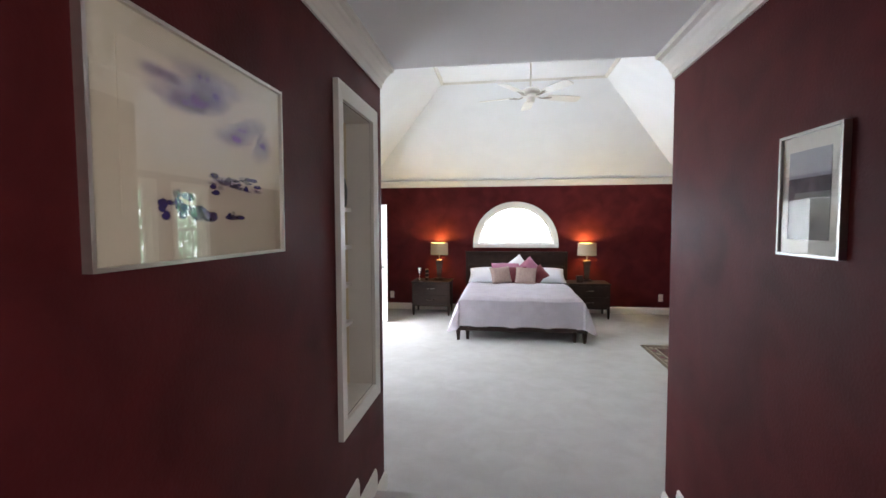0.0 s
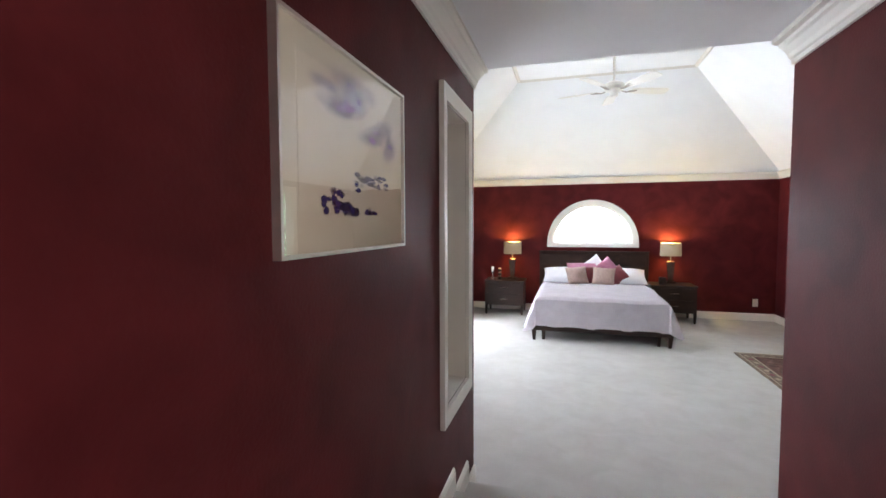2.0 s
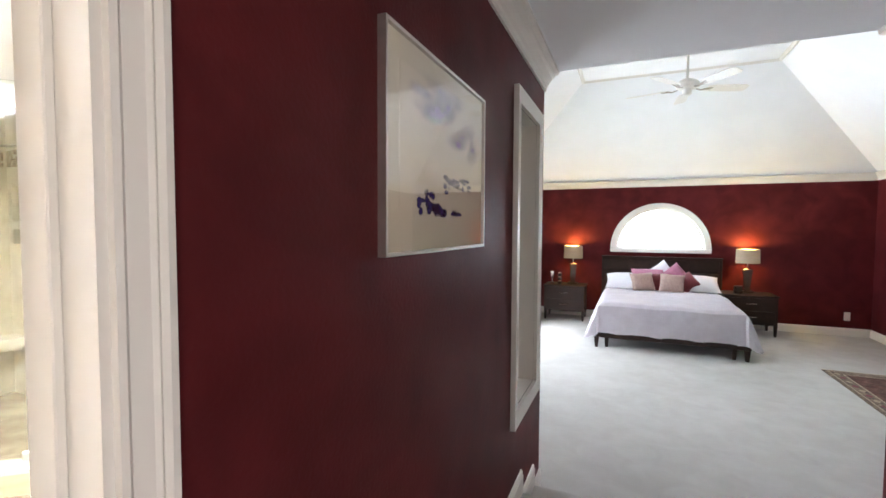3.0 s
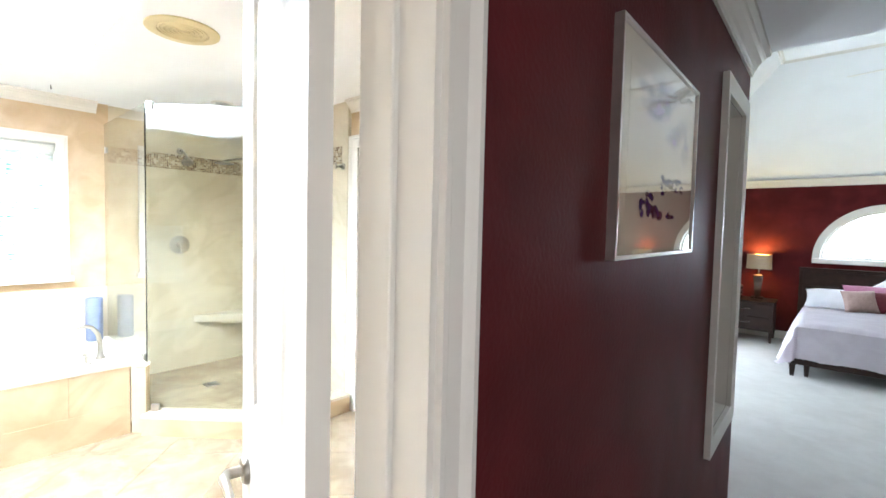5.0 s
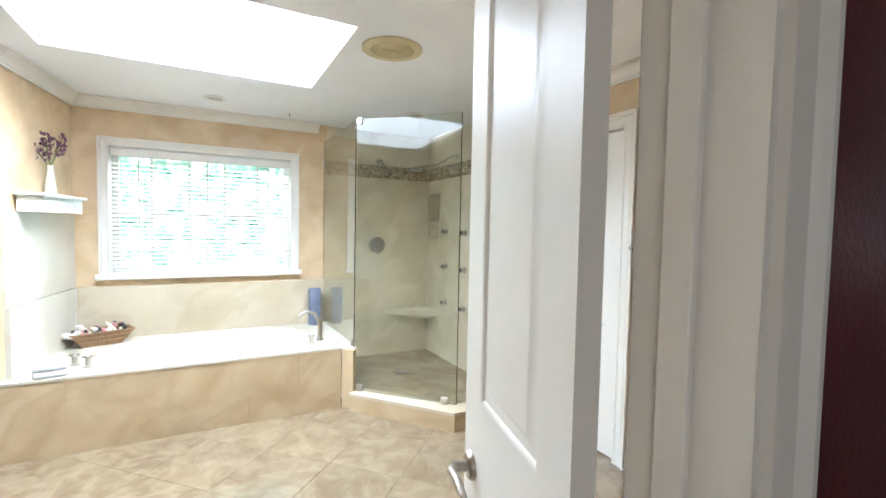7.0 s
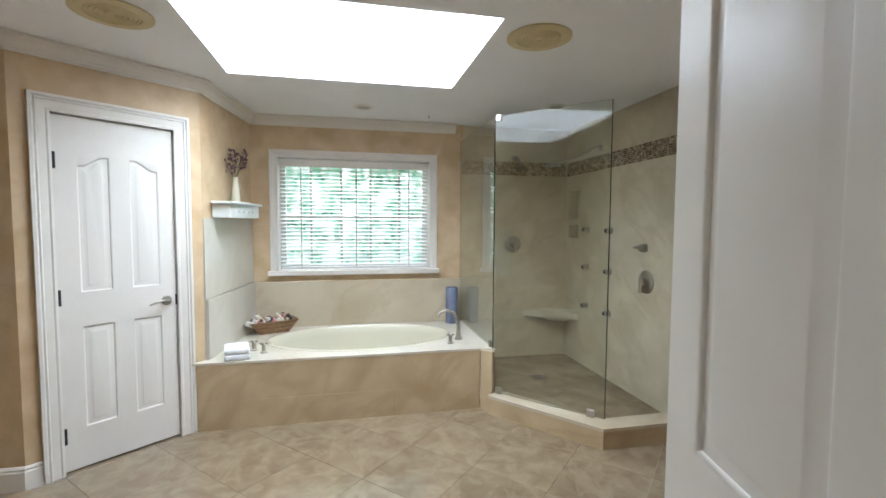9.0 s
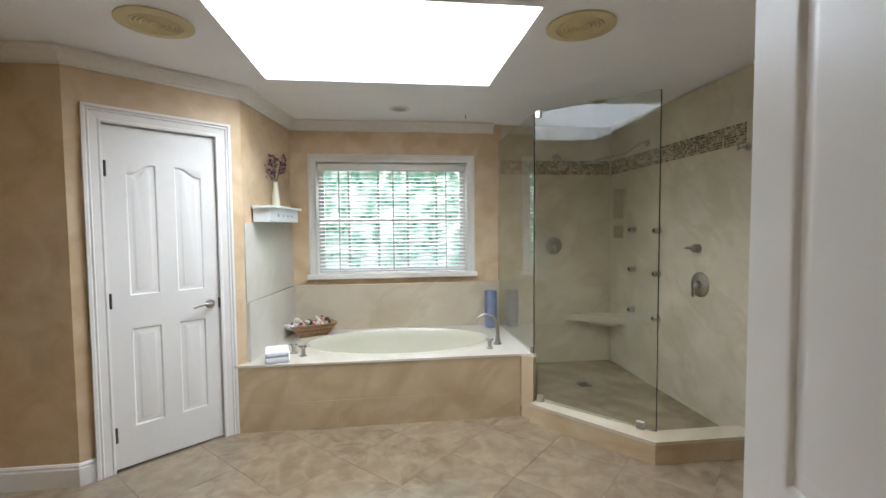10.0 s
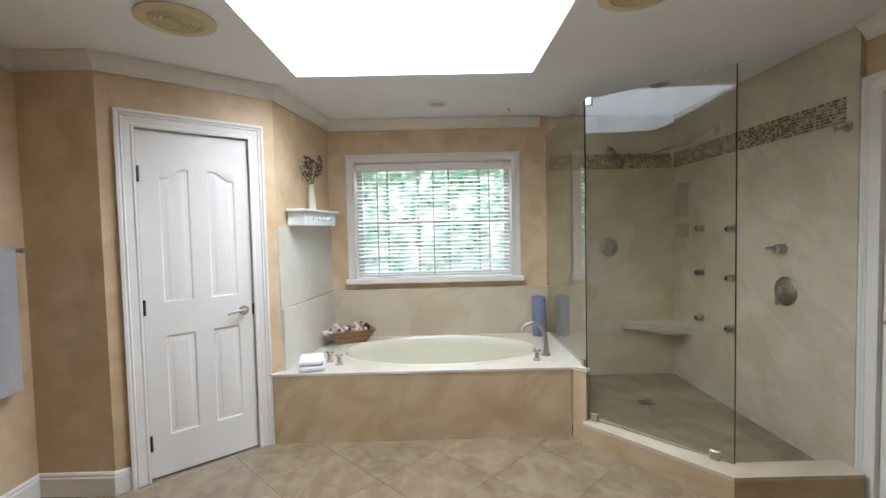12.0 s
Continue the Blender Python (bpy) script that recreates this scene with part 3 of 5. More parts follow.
def door_leaf(name, w, h, m, panels, label, handle=None, hinges=True):
    """A leaf from its hinge at x = 0 to x = w, faces at y = 0 and y = 0.036."""
    t = 0.036
    d = thing(name, label, "door", m, kind="structure")
    # stiles and rails round the panels, on a thinner core
    bm = B(0.004, w - 0.004, 0.011, t - 0.011, 0.016, h - 0.004)
    xs_ = [0, *sorted({v for p_ in panels for v in p_[:2]}), w]
    zs_ = [0.012, *sorted({v for p_ in panels for v in p_[2:4]}), h]
    for i in range(0, len(xs_), 2):
        box(bm, xs_[i], xs_[i + 1], 0, t, 0.012, h)
    for i in range(1, len(xs_) - 1, 2):
        for k in range(0, len(zs_), 2):
            box(bm, xs_[i], xs_[i + 1], 0, t, zs_[k], zs_[k + 1])
    part("leaf", bm, M_TRIM, d)
    for k, (x0, x1, z0, z1, arch) in enumerate(panels):
        for y, s in ((0, -1), (t, 1)):
            bm = bmesh.new()
            raised_panel(bm, x0, x1, z0, z1, y, s, arch)
            part("panel", bm, M_TRIM, d, smooth=True)
    if handle:
        hx, hz, way = handle
        lever(d, hx, hz, 0, -1, way)
        lever(d, hx, hz, t, 1, way)
    if hinges:
        for z in (0.22, h / 2, h - 0.25):
            bm = tube(bmesh.new(), [(0.004, -0.008, z - 0.045), (0.004, -0.008, z + 0.045)], 0.009, 8)
            part("hinge", bm, M_DARK, d, "dark metal hinge", smooth=True)
    return d


# bathroom double door, both leaves open inwards
frame1 = thing("door_frame_bathroom", "white moulded casing round the bathroom doorway", "door frame", kind="structure")
casing(frame1, (CX0, 0), (0, 1), [(DY0, 0), (DY0, DZ), (DY1, DZ), (DY1, 0)], [(o * 0.66, h) for o, h in CASING])
casing(frame1, (CX0 - 0.14, 0), (0, 1), [(DY0, 0), (DY0, DZ), (DY1, DZ), (DY1, 0)], out=(-1, 0))
bm = bmesh.new()
for y0, y1 in ((DY0, DY0 + 0.012), (DY1 - 0.012, DY1)):
    box(bm, CX0 - 0.142, CX0 + 0.002, y0, y1, 0, DZ)
box(bm, CX0 - 0.142, CX0 + 0.002, DY0 + 0.012, DY1 - 0.012, DZ - 0.012, DZ)
part("jamb", bm, M_TRIM, frame1)
bm = bmesh.new()
for y0, y1 in ((DY0 + 0.012, DY0 + 0.024), (DY1 - 0.024, DY1 - 0.012)):
    box(bm, CX0 - 0.098, CX0 - 0.06, y0, y1, 0, DZ - 0.012, 0.002)
part("stop", bm, M_TRIM, frame1)
LW = 0.462
two = [(0.095, LW - 0.095, 1.06, 1.9, 0.0), (0.095, LW - 0.095, 0.2, 0.86, 0.0)]
ang = math.degrees(math.atan2(0.585 - 0.468, -1.338 + 0.891))
door_leaf("door_1", LW, 2.03, pose(-0.891, 0.466, 0, 0, 0, ang) @ pose(0, -0.036, 0), two, "white moulded double door leaf standing open", (LW - 0.055, 0.91, -1), hinges=False)
door_leaf("door_2", LW, 2.03, pose(-0.893, -0.43, 0, 0, 0, 245), two, "white moulded double door leaf standing open", (LW - 0.055, 0.91, -1), hinges=False)

# narrow closet door in the angled wall
frame2 = thing("door_frame_closet", "white moulded casing round the closet door", "door frame", kind="structure")
casing(frame2, A0, AD, [(0.165, 0), (0.165, 2.035), (0.775, 2.035), (0.775, 0)])
four = [(0.1, 0.265, 1.03, 1.82, 0.055), (0.355, 0.52, 1.03, 1.82, -0.055), (0.1, 0.265, 0.24, 0.84, 0.0), (0.355, 0.52, 0.24, 0.84, 0.0)]
p = A0 + AD * 0.169 + Vector((-AD.y, AD.x)) * 0.012
closet_door = door_leaf("door_3", 0.602, 2.028, pose(p.x, p.y, 0, 0, 0, math.degrees(math.atan2(AD.y, AD.x))), four, "closed white four-panel closet door", (0.545, 0.93, -1))
part("strike_plate", B(0.597, 0.606, -0.006, 0.003, 0.895, 0.965), M_DARK, closet_door, "dark metal latch plate")
# door beside the shower
frame3 = thing("door_frame_north", "white moulded casing round a door beside the shower", "door frame", kind="structure")
casing(frame3, (0, SY + 0.03), (1, 0), [(NDX0, 0), (NDX0, 2.04), (NDX1, 2.04), (NDX1, 0)])
sixp = [(0.1, 0.32, 1.03, 1.86, 0.0), (0.41, 0.63, 1.03, 1.86, 0.0), (0.1, 0.32, 0.2, 0.84, 0.0), (0.41, 0.63, 0.2, 0.84, 0.0)]
door_leaf("door_4", 0.722, 2.03, pose(NDX1 - 0.004, SY + 0.03 + 0.048, 0, 0, 0, 180), sixp, "closed white panelled door beside the shower", (0.672, 0.93, -1))


def backdrop(name, m, w, h, material):
    bm = bmesh.new()
    vs = [bm.verts.new((x * w / 2, 0, z * h / 2)) for x, z in ((-1, -1), (1, -1), (1, 1), (-1, 1))]
    bm.faces.new(vs)
    ob = part(name, bm, material)
    ob.matrix_basis = m
    return structure(ob, "bright trees and sky outside the window", "backdrop")


ob = part("backdrop_sky", B(-4.4, -2.0, -1.4, 1.4, 3.24, 3.26), mat("bright_sky", (0.8, 0.9, 1), 0.9, glow=14, glow_color=(0.86, 0.94, 1.0)))
structure(ob, "bright white sky above the skylight", "backdrop")
backdrop("backdrop_west", pose(-6.6, 0.1, 1.7, 0, 0, 90), 7, 4.6, M_FOLIAGE)
backdrop("backdrop_north", pose(0.31, 11.0, 1.9, 0, 0, 0), 7, 6, M_SKYGLOW)
backdrop("backdrop_east", pose(5.0, 6.6, 1.8, 0, 0, 90), 7, 6, M_FOLIAGE)
backdrop("backdrop_bedroom_west", pose(-4.5, 6.8, 1.8, 0, 0, 90), 6.2, 5.2, M_SKYGLOW)

# arched window
aw = thing("window_1", "white half-round fanlight window above the bed", "window", kind="structure")
path = [(AXC + AI * math.cos(math.pi * i / 48), AZC + AI * math.sin(math.pi * i / 48)) for i in range(49)]
pr = [(0, 0), (0, 0.02), (-0.024, 0.024), (-0.07, 0.024), (-0.088, 0.03), (-0.1, 0.03), (-0.1, 0)]
part("casing", sweep(path, pr, lambda x, z, h: (x, BY1 - h, z)), M_TRIM, aw, smooth=True)
part("sill", B(AXC - AR, AXC + AR, BY1 - 0.035, BY1 + 0.1, AZC - 0.075, AZC - 0.001, 0.004), M_TRIM, aw)
path2 = [(AXC + (AI - 0.002) * math.cos(math.pi * i / 48), AZC + 0.002 + (AI - 0.002) * math.sin(math.pi * i / 48)) for i in range(49)]
part("sash", sweep(path2, [(0, 0), (0.035, 0), (0.035, 0.03), (0, 0.03)], lambda x, z, h: (x, BY1 + 0.07 + h, z), closed=True), M_TRIM, aw, smooth=True)
for k in range(1, 6):
    a = math.pi * k / 6
    part("muntin", tube(bmesh.new(), [(AXC + 0.16 * math.cos(a), BY1 + 0.085, AZC + 0.16 * math.sin(a)), (AXC + (AI - 0.03) * math.cos(a), BY1 + 0.085, AZC + (AI - 0.03) * math.sin(a))], 0.009, 6), M_TRIM, aw)
part("muntin", tube(bmesh.new(), [(AXC + 0.16 * math.cos(math.pi * i / 16), BY1 + 0.085, AZC + 0.02 + 0.16 * math.sin(math.pi * i / 16)) for i in range(17)], 0.009, 6), M_TRIM, aw)


def sash_window(name, p, d, w, z0, z1, cols, rows, depth=0.08):
    """A double-hung window in an opening that starts at p and runs w along d; the room lies to the right of d."""
    W = thing(name, "white double-hung sash window with glazing bars", "window", kind="structure")
    d = Vector(d).normalized()
    o = Vector((d.y, -d.x))
    pl = lambda s, z, h: (p[0] + d.x * s + o.x * h, p[1] + d.y * s + o.y * h, z)
    part("casing", sweep([(0, z0), (0, z1), (w, z1), (w, z0)], CASING, pl), M_TRIM, W)
    bm = bmesh.new()
    vs = []
    for s in (-0.11, w + 0.11):
        for z in (z0 - 0.03, z0 - 0.001):
            for h in (0.05, -depth):
                if h < 0:
                    s2 = min(max(s, 0.001), w - 0.001)
                    vs.append(pl(s2, z, h))
                else:
                    vs.append(pl(s, z, h))
    q = [bm.verts.new(v) for v in vs]
    for f in ((0, 1, 3, 2), (4, 5, 7, 6), (0, 1, 5, 4), (2, 3, 7, 6), (0, 2, 6, 4), (1, 3, 7, 5)):
        bm.faces.new([q[i] for i in f])
    part("window_sill", bm, M_TRIM, W)
    zm = (z0 + z1) / 2
    for a, b, off in ((z0, zm + 0.02, depth), (zm - 0.02, z1, depth + 0.03)):
        part("sash", sweep([(0.002, a), (0.002, b), (w - 0.002, b), (w - 0.002, a)], [(0, 0), (-0.04, 0), (-0.04, 0.025), (0, 0.025)], lambda s, z, h, off=off: pl(s, z, -off + h), closed=True), M_TRIM, W)
        for i in range(1, cols):
            s = w * i / cols
            part("muntin", sweep([(s - 0.008, a), (s - 0.008, b)], [(0, 0), (-0.016, 0), (-0.016, 0.015), (0, 0.015)], lambda s_, z, h, off=off: pl(s_, z, -off + 0.004 + h)), M_TRIM, W)
        for i in range(1, rows):
            z = a + (b - a) * i / rows
            part("muntin", sweep([(0.03, z), (w - 0.03, z)], [(-0.008, 0), (0.008, 0), (0.008, 0.012), (-0.008, 0.012)], lambda s_, z_, h, off=off: pl(s_, z_, -off + 0.006 + h)), M_TRIM, W)
    return W


for a, b in EW:
    sash_window("window_2", (BX1, b), (0, -1), b - a, 0.796, 2.041, 3, 3)
# assumed window, never in view, set round the added corridor lamp
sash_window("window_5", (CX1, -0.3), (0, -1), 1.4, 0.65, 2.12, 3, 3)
sash_window("window_3", (BX0, 5.04), (0, 1), 1.067, 0.382, 2.1, 1, 1)
# garden doorway in the west wall, one narrow leaf open into the room
frame4 = thing("door_frame_garden", "white moulded casing round the garden doorway", "door frame", kind="structure")
casing(frame4, (BX0, 0), (0, 1), [(WW[0][0], ZF), (WW[0][0], 1.863), (WW[0][1], 1.863), (WW[0][1], ZF)])
door_leaf("door_5", 0.675, 2.11, pose(BX0 + 0.036, WW[0][1] - 0.02, ZF), [(0.12, 0.555, 1.1, 1.96, 0.0), (0.12, 0.555, 0.23, 0.89, 0.0)], "narrow white garden door standing open", (0.605, 1.0, -1))

# bathroom window with a wooden blind
bw = thing("window_4", "white bathroom window with glazing bars", "window", kind="structure")
y0, y1, z0, z1 = -0.635, 0.765, 1.0, 2.03
pl = lambda s, z, h: (WX + h, s, z)
part("casing", sweep([(y1, z0 - 0.02), (y1, z1), (y0, z1), (y0, z0 - 0.02)], [(-o * 0.75, h) for o, h in CASING], pl), M_TRIM, bw)
part("window_sill", B(WX - 0.1, WX + 0.055, y0 - 0.09, y1 + 0.09, z0 - 0.045, z0 - 0.002, 0.004), M_TRIM, bw)
part("sash", sweep([(y1 - 0.002, z0), (y1 - 0.002, z1 - 0.002), (y0 + 0.002, z1 - 0.002), (y0 + 0.002, z0)], [(0, 0), (0.05, 0), (0.05, 0.03), (0, 0.03)], lambda s, z, h: (WX - 0.15 + h, s, z), closed=True), M_TRIM, bw)
for i in range(1, 5):
    y = y0 + (y1 - y0) * i / 5
    part("muntin", B(WX - 0.14, WX - 0.125, y - 0.011, y + 0.011, z0 + 0.04, z1 - 0.04), M_TRIM, bw)
for i in range(1, 4):
    z = z0 + 0.03 + (z1 - z0 - 0.1) * i / 4
    part("muntin", B(WX - 0.141, WX - 0.124, y0 + 0.04, y1 - 0.04, z - 0.011, z + 0.011), M_TRIM, bw)
bl = thing("window_blind", "white wooden venetian blind half open in the window", "blind")
part("valance", B(WX - 0.07, WX - 0.005, y0 + 0.01, y1 - 0.01, z1 - 0.075, z1 - 0.012, 0.004), M_TRIM, bl)
part("bottom_rail", B(WX - 0.065, WX - 0.015, y0 + 0.015, y1 - 0.015, z0 + 0.012, z0 + 0.03, 0.003), M_SLAT, bl)
slat = None
nS = 26
for i in range(nS):
    z = z0 + 0.05 + (z1 - z0 - 0.15) * i / (nS - 1)
    if slat is None:
        slat = part("slat", B(-0.024, 0.024, y0 + 0.015, y1 - 0.015, -0.0015, 0.0015), M_SLAT, bl)
    else:
        slat = new("slat", slat.data)
        slat.parent = bl
    slat.matrix_basis = pose(WX - 0.04, 0, z, 0, 17, 0)
for y in (y0 + 0.2, (y0 + y1) / 2, y1 - 0.2):
    part("cord", B(WX - 0.0152, WX - 0.0142, y - 0.006, y + 0.006, z0 + 0.02, z1 - 0.07), M_TRIM, bl)


# ================================================================ bedroom things
def tapered_leg(parent, x, y, z, top=0.05, foot=0.03, material=M_WOOD):
    bm = bmesh.new()
    a = [bm.verts.new((x + sx * foot / 2, y + sy * foot / 2, 0)) for sx, sy in ((-1, -1), (1, -1), (1, 1), (-1, 1))]
    b = [bm.verts.new((x + sx * top / 2, y + sy * top / 2, z)) for sx, sy in ((-1, -1), (1, -1), (1, 1), (-1, 1))]
    bm.faces.new(a), bm.faces.new(b)
    for i in range(4):
        bm.faces.new((a[i], a[(i + 1) % 4], b[(i + 1) % 4], b[i]))
    return part("leg", bm, material, parent)


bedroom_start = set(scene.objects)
BC = 0.25                                         # bed's middle
bed = thing("bed", "queen bed with dark espresso frame and pale grey coverlet", "bed", pose(BC, 0, 0))
part("frame", B(-0.82, 0.82, 5.96, 7.86, 0.125, 0.185, 0.006), M_WOOD, bed)
for x in (-0.785, 0.785):
    for y in (5.985, 7.8):
        tapered_leg(bed, x, y, 0.126, 0.055, 0.035)
for x in (-0.67, 0.67):
    tapered_leg(bed, x, 6.03, 0.126, 0.05, 0.035)
for x in (-0.12, 0.08):
    tapered_leg(bed, x, 6.6, 0.126, 0.05, 0.04)
bm = B(-0.84, 0.84, 7.87, 7.925, 0.12, 1.0, 0.008)
box(bm, -0.85, 0.85, 7.862, 7.93, 1.0, 1.025, 0.006)
for z in (0.62, 0.81):
    box(bm, -0.8, 0.8, 7.862, 7.875, z, z + 0.17, 0.006)
part("headboard", bm, M_WOOD, bed, "dark wooden panelled headboard")
part("mattress", B(-0.77, 0.77, 6.0, 7.86, 0.186, 0.5, 0.05, 3), M_LINEN, bed, "white mattress", smooth=True)
bm = bmesh.new()
nu, nv = 72, 64
hw, yf, top, dr, df = 0.78, 6.0, 0.545, 0.42, 0.36
g = []
for i in range(nu + 1):
    row = []
    for j in range(nv + 1):
        u = -(hw + dr) + 2 * (hw + dr) * i / nu
        v = -df + (df + 1.55) * j / nv
        du, dv = max(0, abs(u) - hw), max(0, -v)
        drop = max(du, dv) + 0.3 * min(du, dv)
        s = 1 if u > 0 else -1
        fold = 0.02 * math.sin(v * 17 + s) * min(1, du / 0.15) if du else 0
        foldv = 0.006 * math.sin(u * 15) * min(1, dv / 0.15) if dv else 0
        x = s * (min(abs(u), hw) + du * 0.32 + fold)
        y = yf + max(v, 0) - dv * 0.1 + foldv - (0.03 if dv and du else 0)
        edge = min(hw - min(abs(u), hw), max(v, 0))
        soft = 0.035 * max(0, 1 - edge / 0.09) ** 2
        z = top - soft - drop * 0.93 + 0.012 * noise.noise((u * 3, v * 3, 0.3)) + 0.035 * max(0, 1 - abs(v - 1.0) / 0.8) * (1 - (u / 1.3) ** 2)
        row.append(bm.verts.new((x, y, max(z, 0.12 + 0.02 * math.sin(u * 9 + v * 7)))))
    g.append(row)
for i in range(nu):
    for j in range(nv):
        bm.faces.new((g[i][j], g[i + 1][j], g[i + 1][j + 1], g[i][j + 1]))
bmesh.ops.solidify(bm, geom=bm.faces[:], thickness=0.012)
part("coverlet", bm, M_COVER, bed, "pale lilac-grey quilted coverlet draped over the sides", smooth=True)


def pillow(label, x, y, z, w, d, h, tilt, turn, material, spin=0, roll=0):
    ob = thing("pillow", label, "pillow", pose(x, y, z))
    m = pose(0, 0, 0, 0, 0, turn) @ pose(0, 0, 0, tilt) @ pose(0, 0, 0, 0, roll, spin)
    part("cover", cushion(bmesh.new(), w, d, h, m), material, ob, smooth=True)
    return ob


pillow("plump white sleeping pillow against the headboard", BC - 0.44, 7.55, 0.66, 0.64, 0.44, 0.19, 24, 0, M_LINEN)
pillow("plump white sleeping pillow against the headboard", BC + 0.44, 7.55, 0.66, 0.64, 0.44, 0.19, 24, 0, M_LINEN)
pillow("white square pillow standing on its corner", BC + 0.02, 7.64, 0.77, 0.34, 0.34, 0.14, 70, 0, M_LINEN, 38)
pillow("mauve pillow leaning behind the taupe cushion", BC - 0.17, 7.5, 0.74, 0.46, 0.3, 0.14, 50, 6, M_PINK)
pillow("mauve square pillow standing on its corner", BC + 0.19, 7.56, 0.76, 0.32, 0.32, 0.14, 66, -8, M_PINK, 42)
pillow("dark red square pillow lying on its corner", BC + 0.33, 7.46, 0.68, 0.3, 0.3, 0.13, 52, -12, M_RED, 40)
pillow("dark red square pillow behind the taupe cushions", BC - 0.02, 7.44, 0.68, 0.34, 0.28, 0.12, 66, 0, M_RED)
pillow("taupe square cushion leaning on the pillows", BC - 0.25, 7.3, 0.69, 0.32, 0.28, 0.13, 62, 14, M_TAUPE, 5)
pillow("taupe square cushion leaning on the pillows", BC + 0.13, 7.27, 0.69, 0.32, 0.28, 0.13, 62, -4, M_TAUPE, -3)
ub = thing("storage_box", "low dark box under the bed", "box", pose(BC - 0.05, 6.9, 0))
part("body", B(-0.22, 0.22, -0.2, 0.2, 0, 0.09, 0.01), M_WOOD, ub)


def nightstand(m):
    n = thing("nightstand", "dark espresso nightstand with two drawers", "nightstand", m, "nightstands beside the bed")
    w, d = 0.31, 0.46
    part("top", B(-w - 0.012, w + 0.012, -0.012, d + 0.01, 0.53, 0.553, 0.004), M_WOOD, n)
    part("body", B(-w + 0.01, w - 0.01, 0.012, d, 0.15, 0.53), M_WOOD, n)
    for z0, z1 in ((0.345, 0.515), (0.165, 0.335)):
        dr_ = part("drawer", B(-w + 0.025, w - 0.025, 0.0, 0.013, z0, z1, 0.003), M_WOOD, n)
        zc = (z0 + z1) / 2 + 0.01
        part("handle", tube(bmesh.new(), [(-0.065, 0, zc), (-0.06, -0.022, zc), (0, -0.028, zc), (0.06, -0.022, zc), (0.065, 0, zc)], 0.006, 8), M_CHROME, dr_, "polished metal bow handle", smooth=True)
    for x in (-w + 0.02, w - 0.02):
        for y in (0.02, d - 0.025):
            bm = bmesh.new()
            box(bm, x - 0.02, x + 0.02, y - 0.018, y + 0.022, 0.12, 0.53)
            part("post", bm, M_WOOD, n)
            tapered_leg(n, x, y, 0.12, 0.038, 0.026)
    return n


n1 = nightstand(pose(-1.13, 7.46, 0))
copy_thing(n1, pose(1.37, 7.46, 0))

M_SHADE = mat("warm_linen_shade", (0.36, 0.29, 0.21), 0.8, var=0.08, scale=60, bump=0.4, bscale=200, glow=0.05, glow_color=(1.0, 0.6, 0.25))
M_BULB = mat("lit_bulb", (1, 0.75, 0.4), 0.5, glow=60, glow_color=(1.0, 0.5, 0.16))
M_SMOKE = mat("smoked_mirror_base", (0.09, 0.06, 0.045), 0.25, 0.4, var=0.2, scale=12)


def table_lamp(m):
    t = thing("table_lamp", "table lamp with drum shade and tapered smoky base, lit", "lamp", m, "bedside lamps")
    part("base", B(-0.075, 0.075, -0.06, 0.06, 0, 0.022, 0.004), M_WOOD, t)
    bm = bmesh.new()
    lv = [(0.032, 0.022), (0.04, 0.15), (0.058, 0.33), (0.03, 0.345)]
    rings = [[bm.verts.new((sx * r, sy * r * 0.8, z)) for sx, sy in ((-1, -1), (1, -1), (1, 1), (-1, 1))] for r, z in lv]
    for a, b in zip(rings, rings[1:]):
        for i in range(4):
            bm.faces.new((a[i], a[(i + 1) % 4], b[(i + 1) % 4], b[i]))
    bm.faces.new(rings[0]), bm.faces.new(rings[-1])
    part("stem", bm, M_SMOKE, t, "tapered smoky mirrored stem")
    part("neck", tube(bmesh.new(), [(0, 0, 0.34), (0, 0, 0.5)], 0.007, 8), M_NICKEL, t)
    bm = bmesh.new()
    lathe(bm, [(0.15, 0.42), (0.145, 0.62)], 36, cap=False)
    bmesh.ops.transform(bm, matrix=Matrix.Diagonal((1, 0.72, 1, 1)), verts=bm.verts)
    bmesh.ops.solidify(bm, geom=bm.faces[:], thickness=0.003)
    part("shade", bm, M_SHADE, t, "oval linen shade glowing warmly", smooth=True)
    bm = lathe(bmesh.new(), [(0.0, 0.47), (0.018, 0.475), (0.03, 0.51), (0.024, 0.54), (0.0, 0.555)], 14, cap=False)
    part("bulb", bm, M_BULB, t, "glowing warm bulb", smooth=True)
    return t


for x in (-1.035, 1.385):
    lm = table_lamp(pose(x, 7.8, 0.553)) if x < 0 else copy_thing(lm, pose(x, 7.8, 0.553))
    lamp("bedside_light", "POINT", pose(x, 7.83, 1.14), 17, (1.0, 0.82, 0.2), (0.03, 0.03))

# ornaments on the nightstands
gb = thing("goblet", "silver footed goblet on the nightstand", "goblet", pose(-1.34, 7.62, 0.553))
part("body", lathe(bmesh.new(), [(0.045, 0), (0.045, 0.006), (0.012, 0.02), (0.01, 0.09), (0.014, 0.1), (0.032, 0.13), (0.04, 0.19), (0.045, 0.21), (0.041, 0.21), (0.03, 0.14), (0.0, 0.12)], 20, cap=False), M_CHROME, gb, smooth=True)
tt = thing("carved_ornament", "small dark ornament of stacked turned balls with pale bands", "ornament", pose(-1.22, 7.62, 0.553))
M_PALE = mat("pale_bone", (0.6, 0.48, 0.36), 0.5, var=0.1, scale=20)
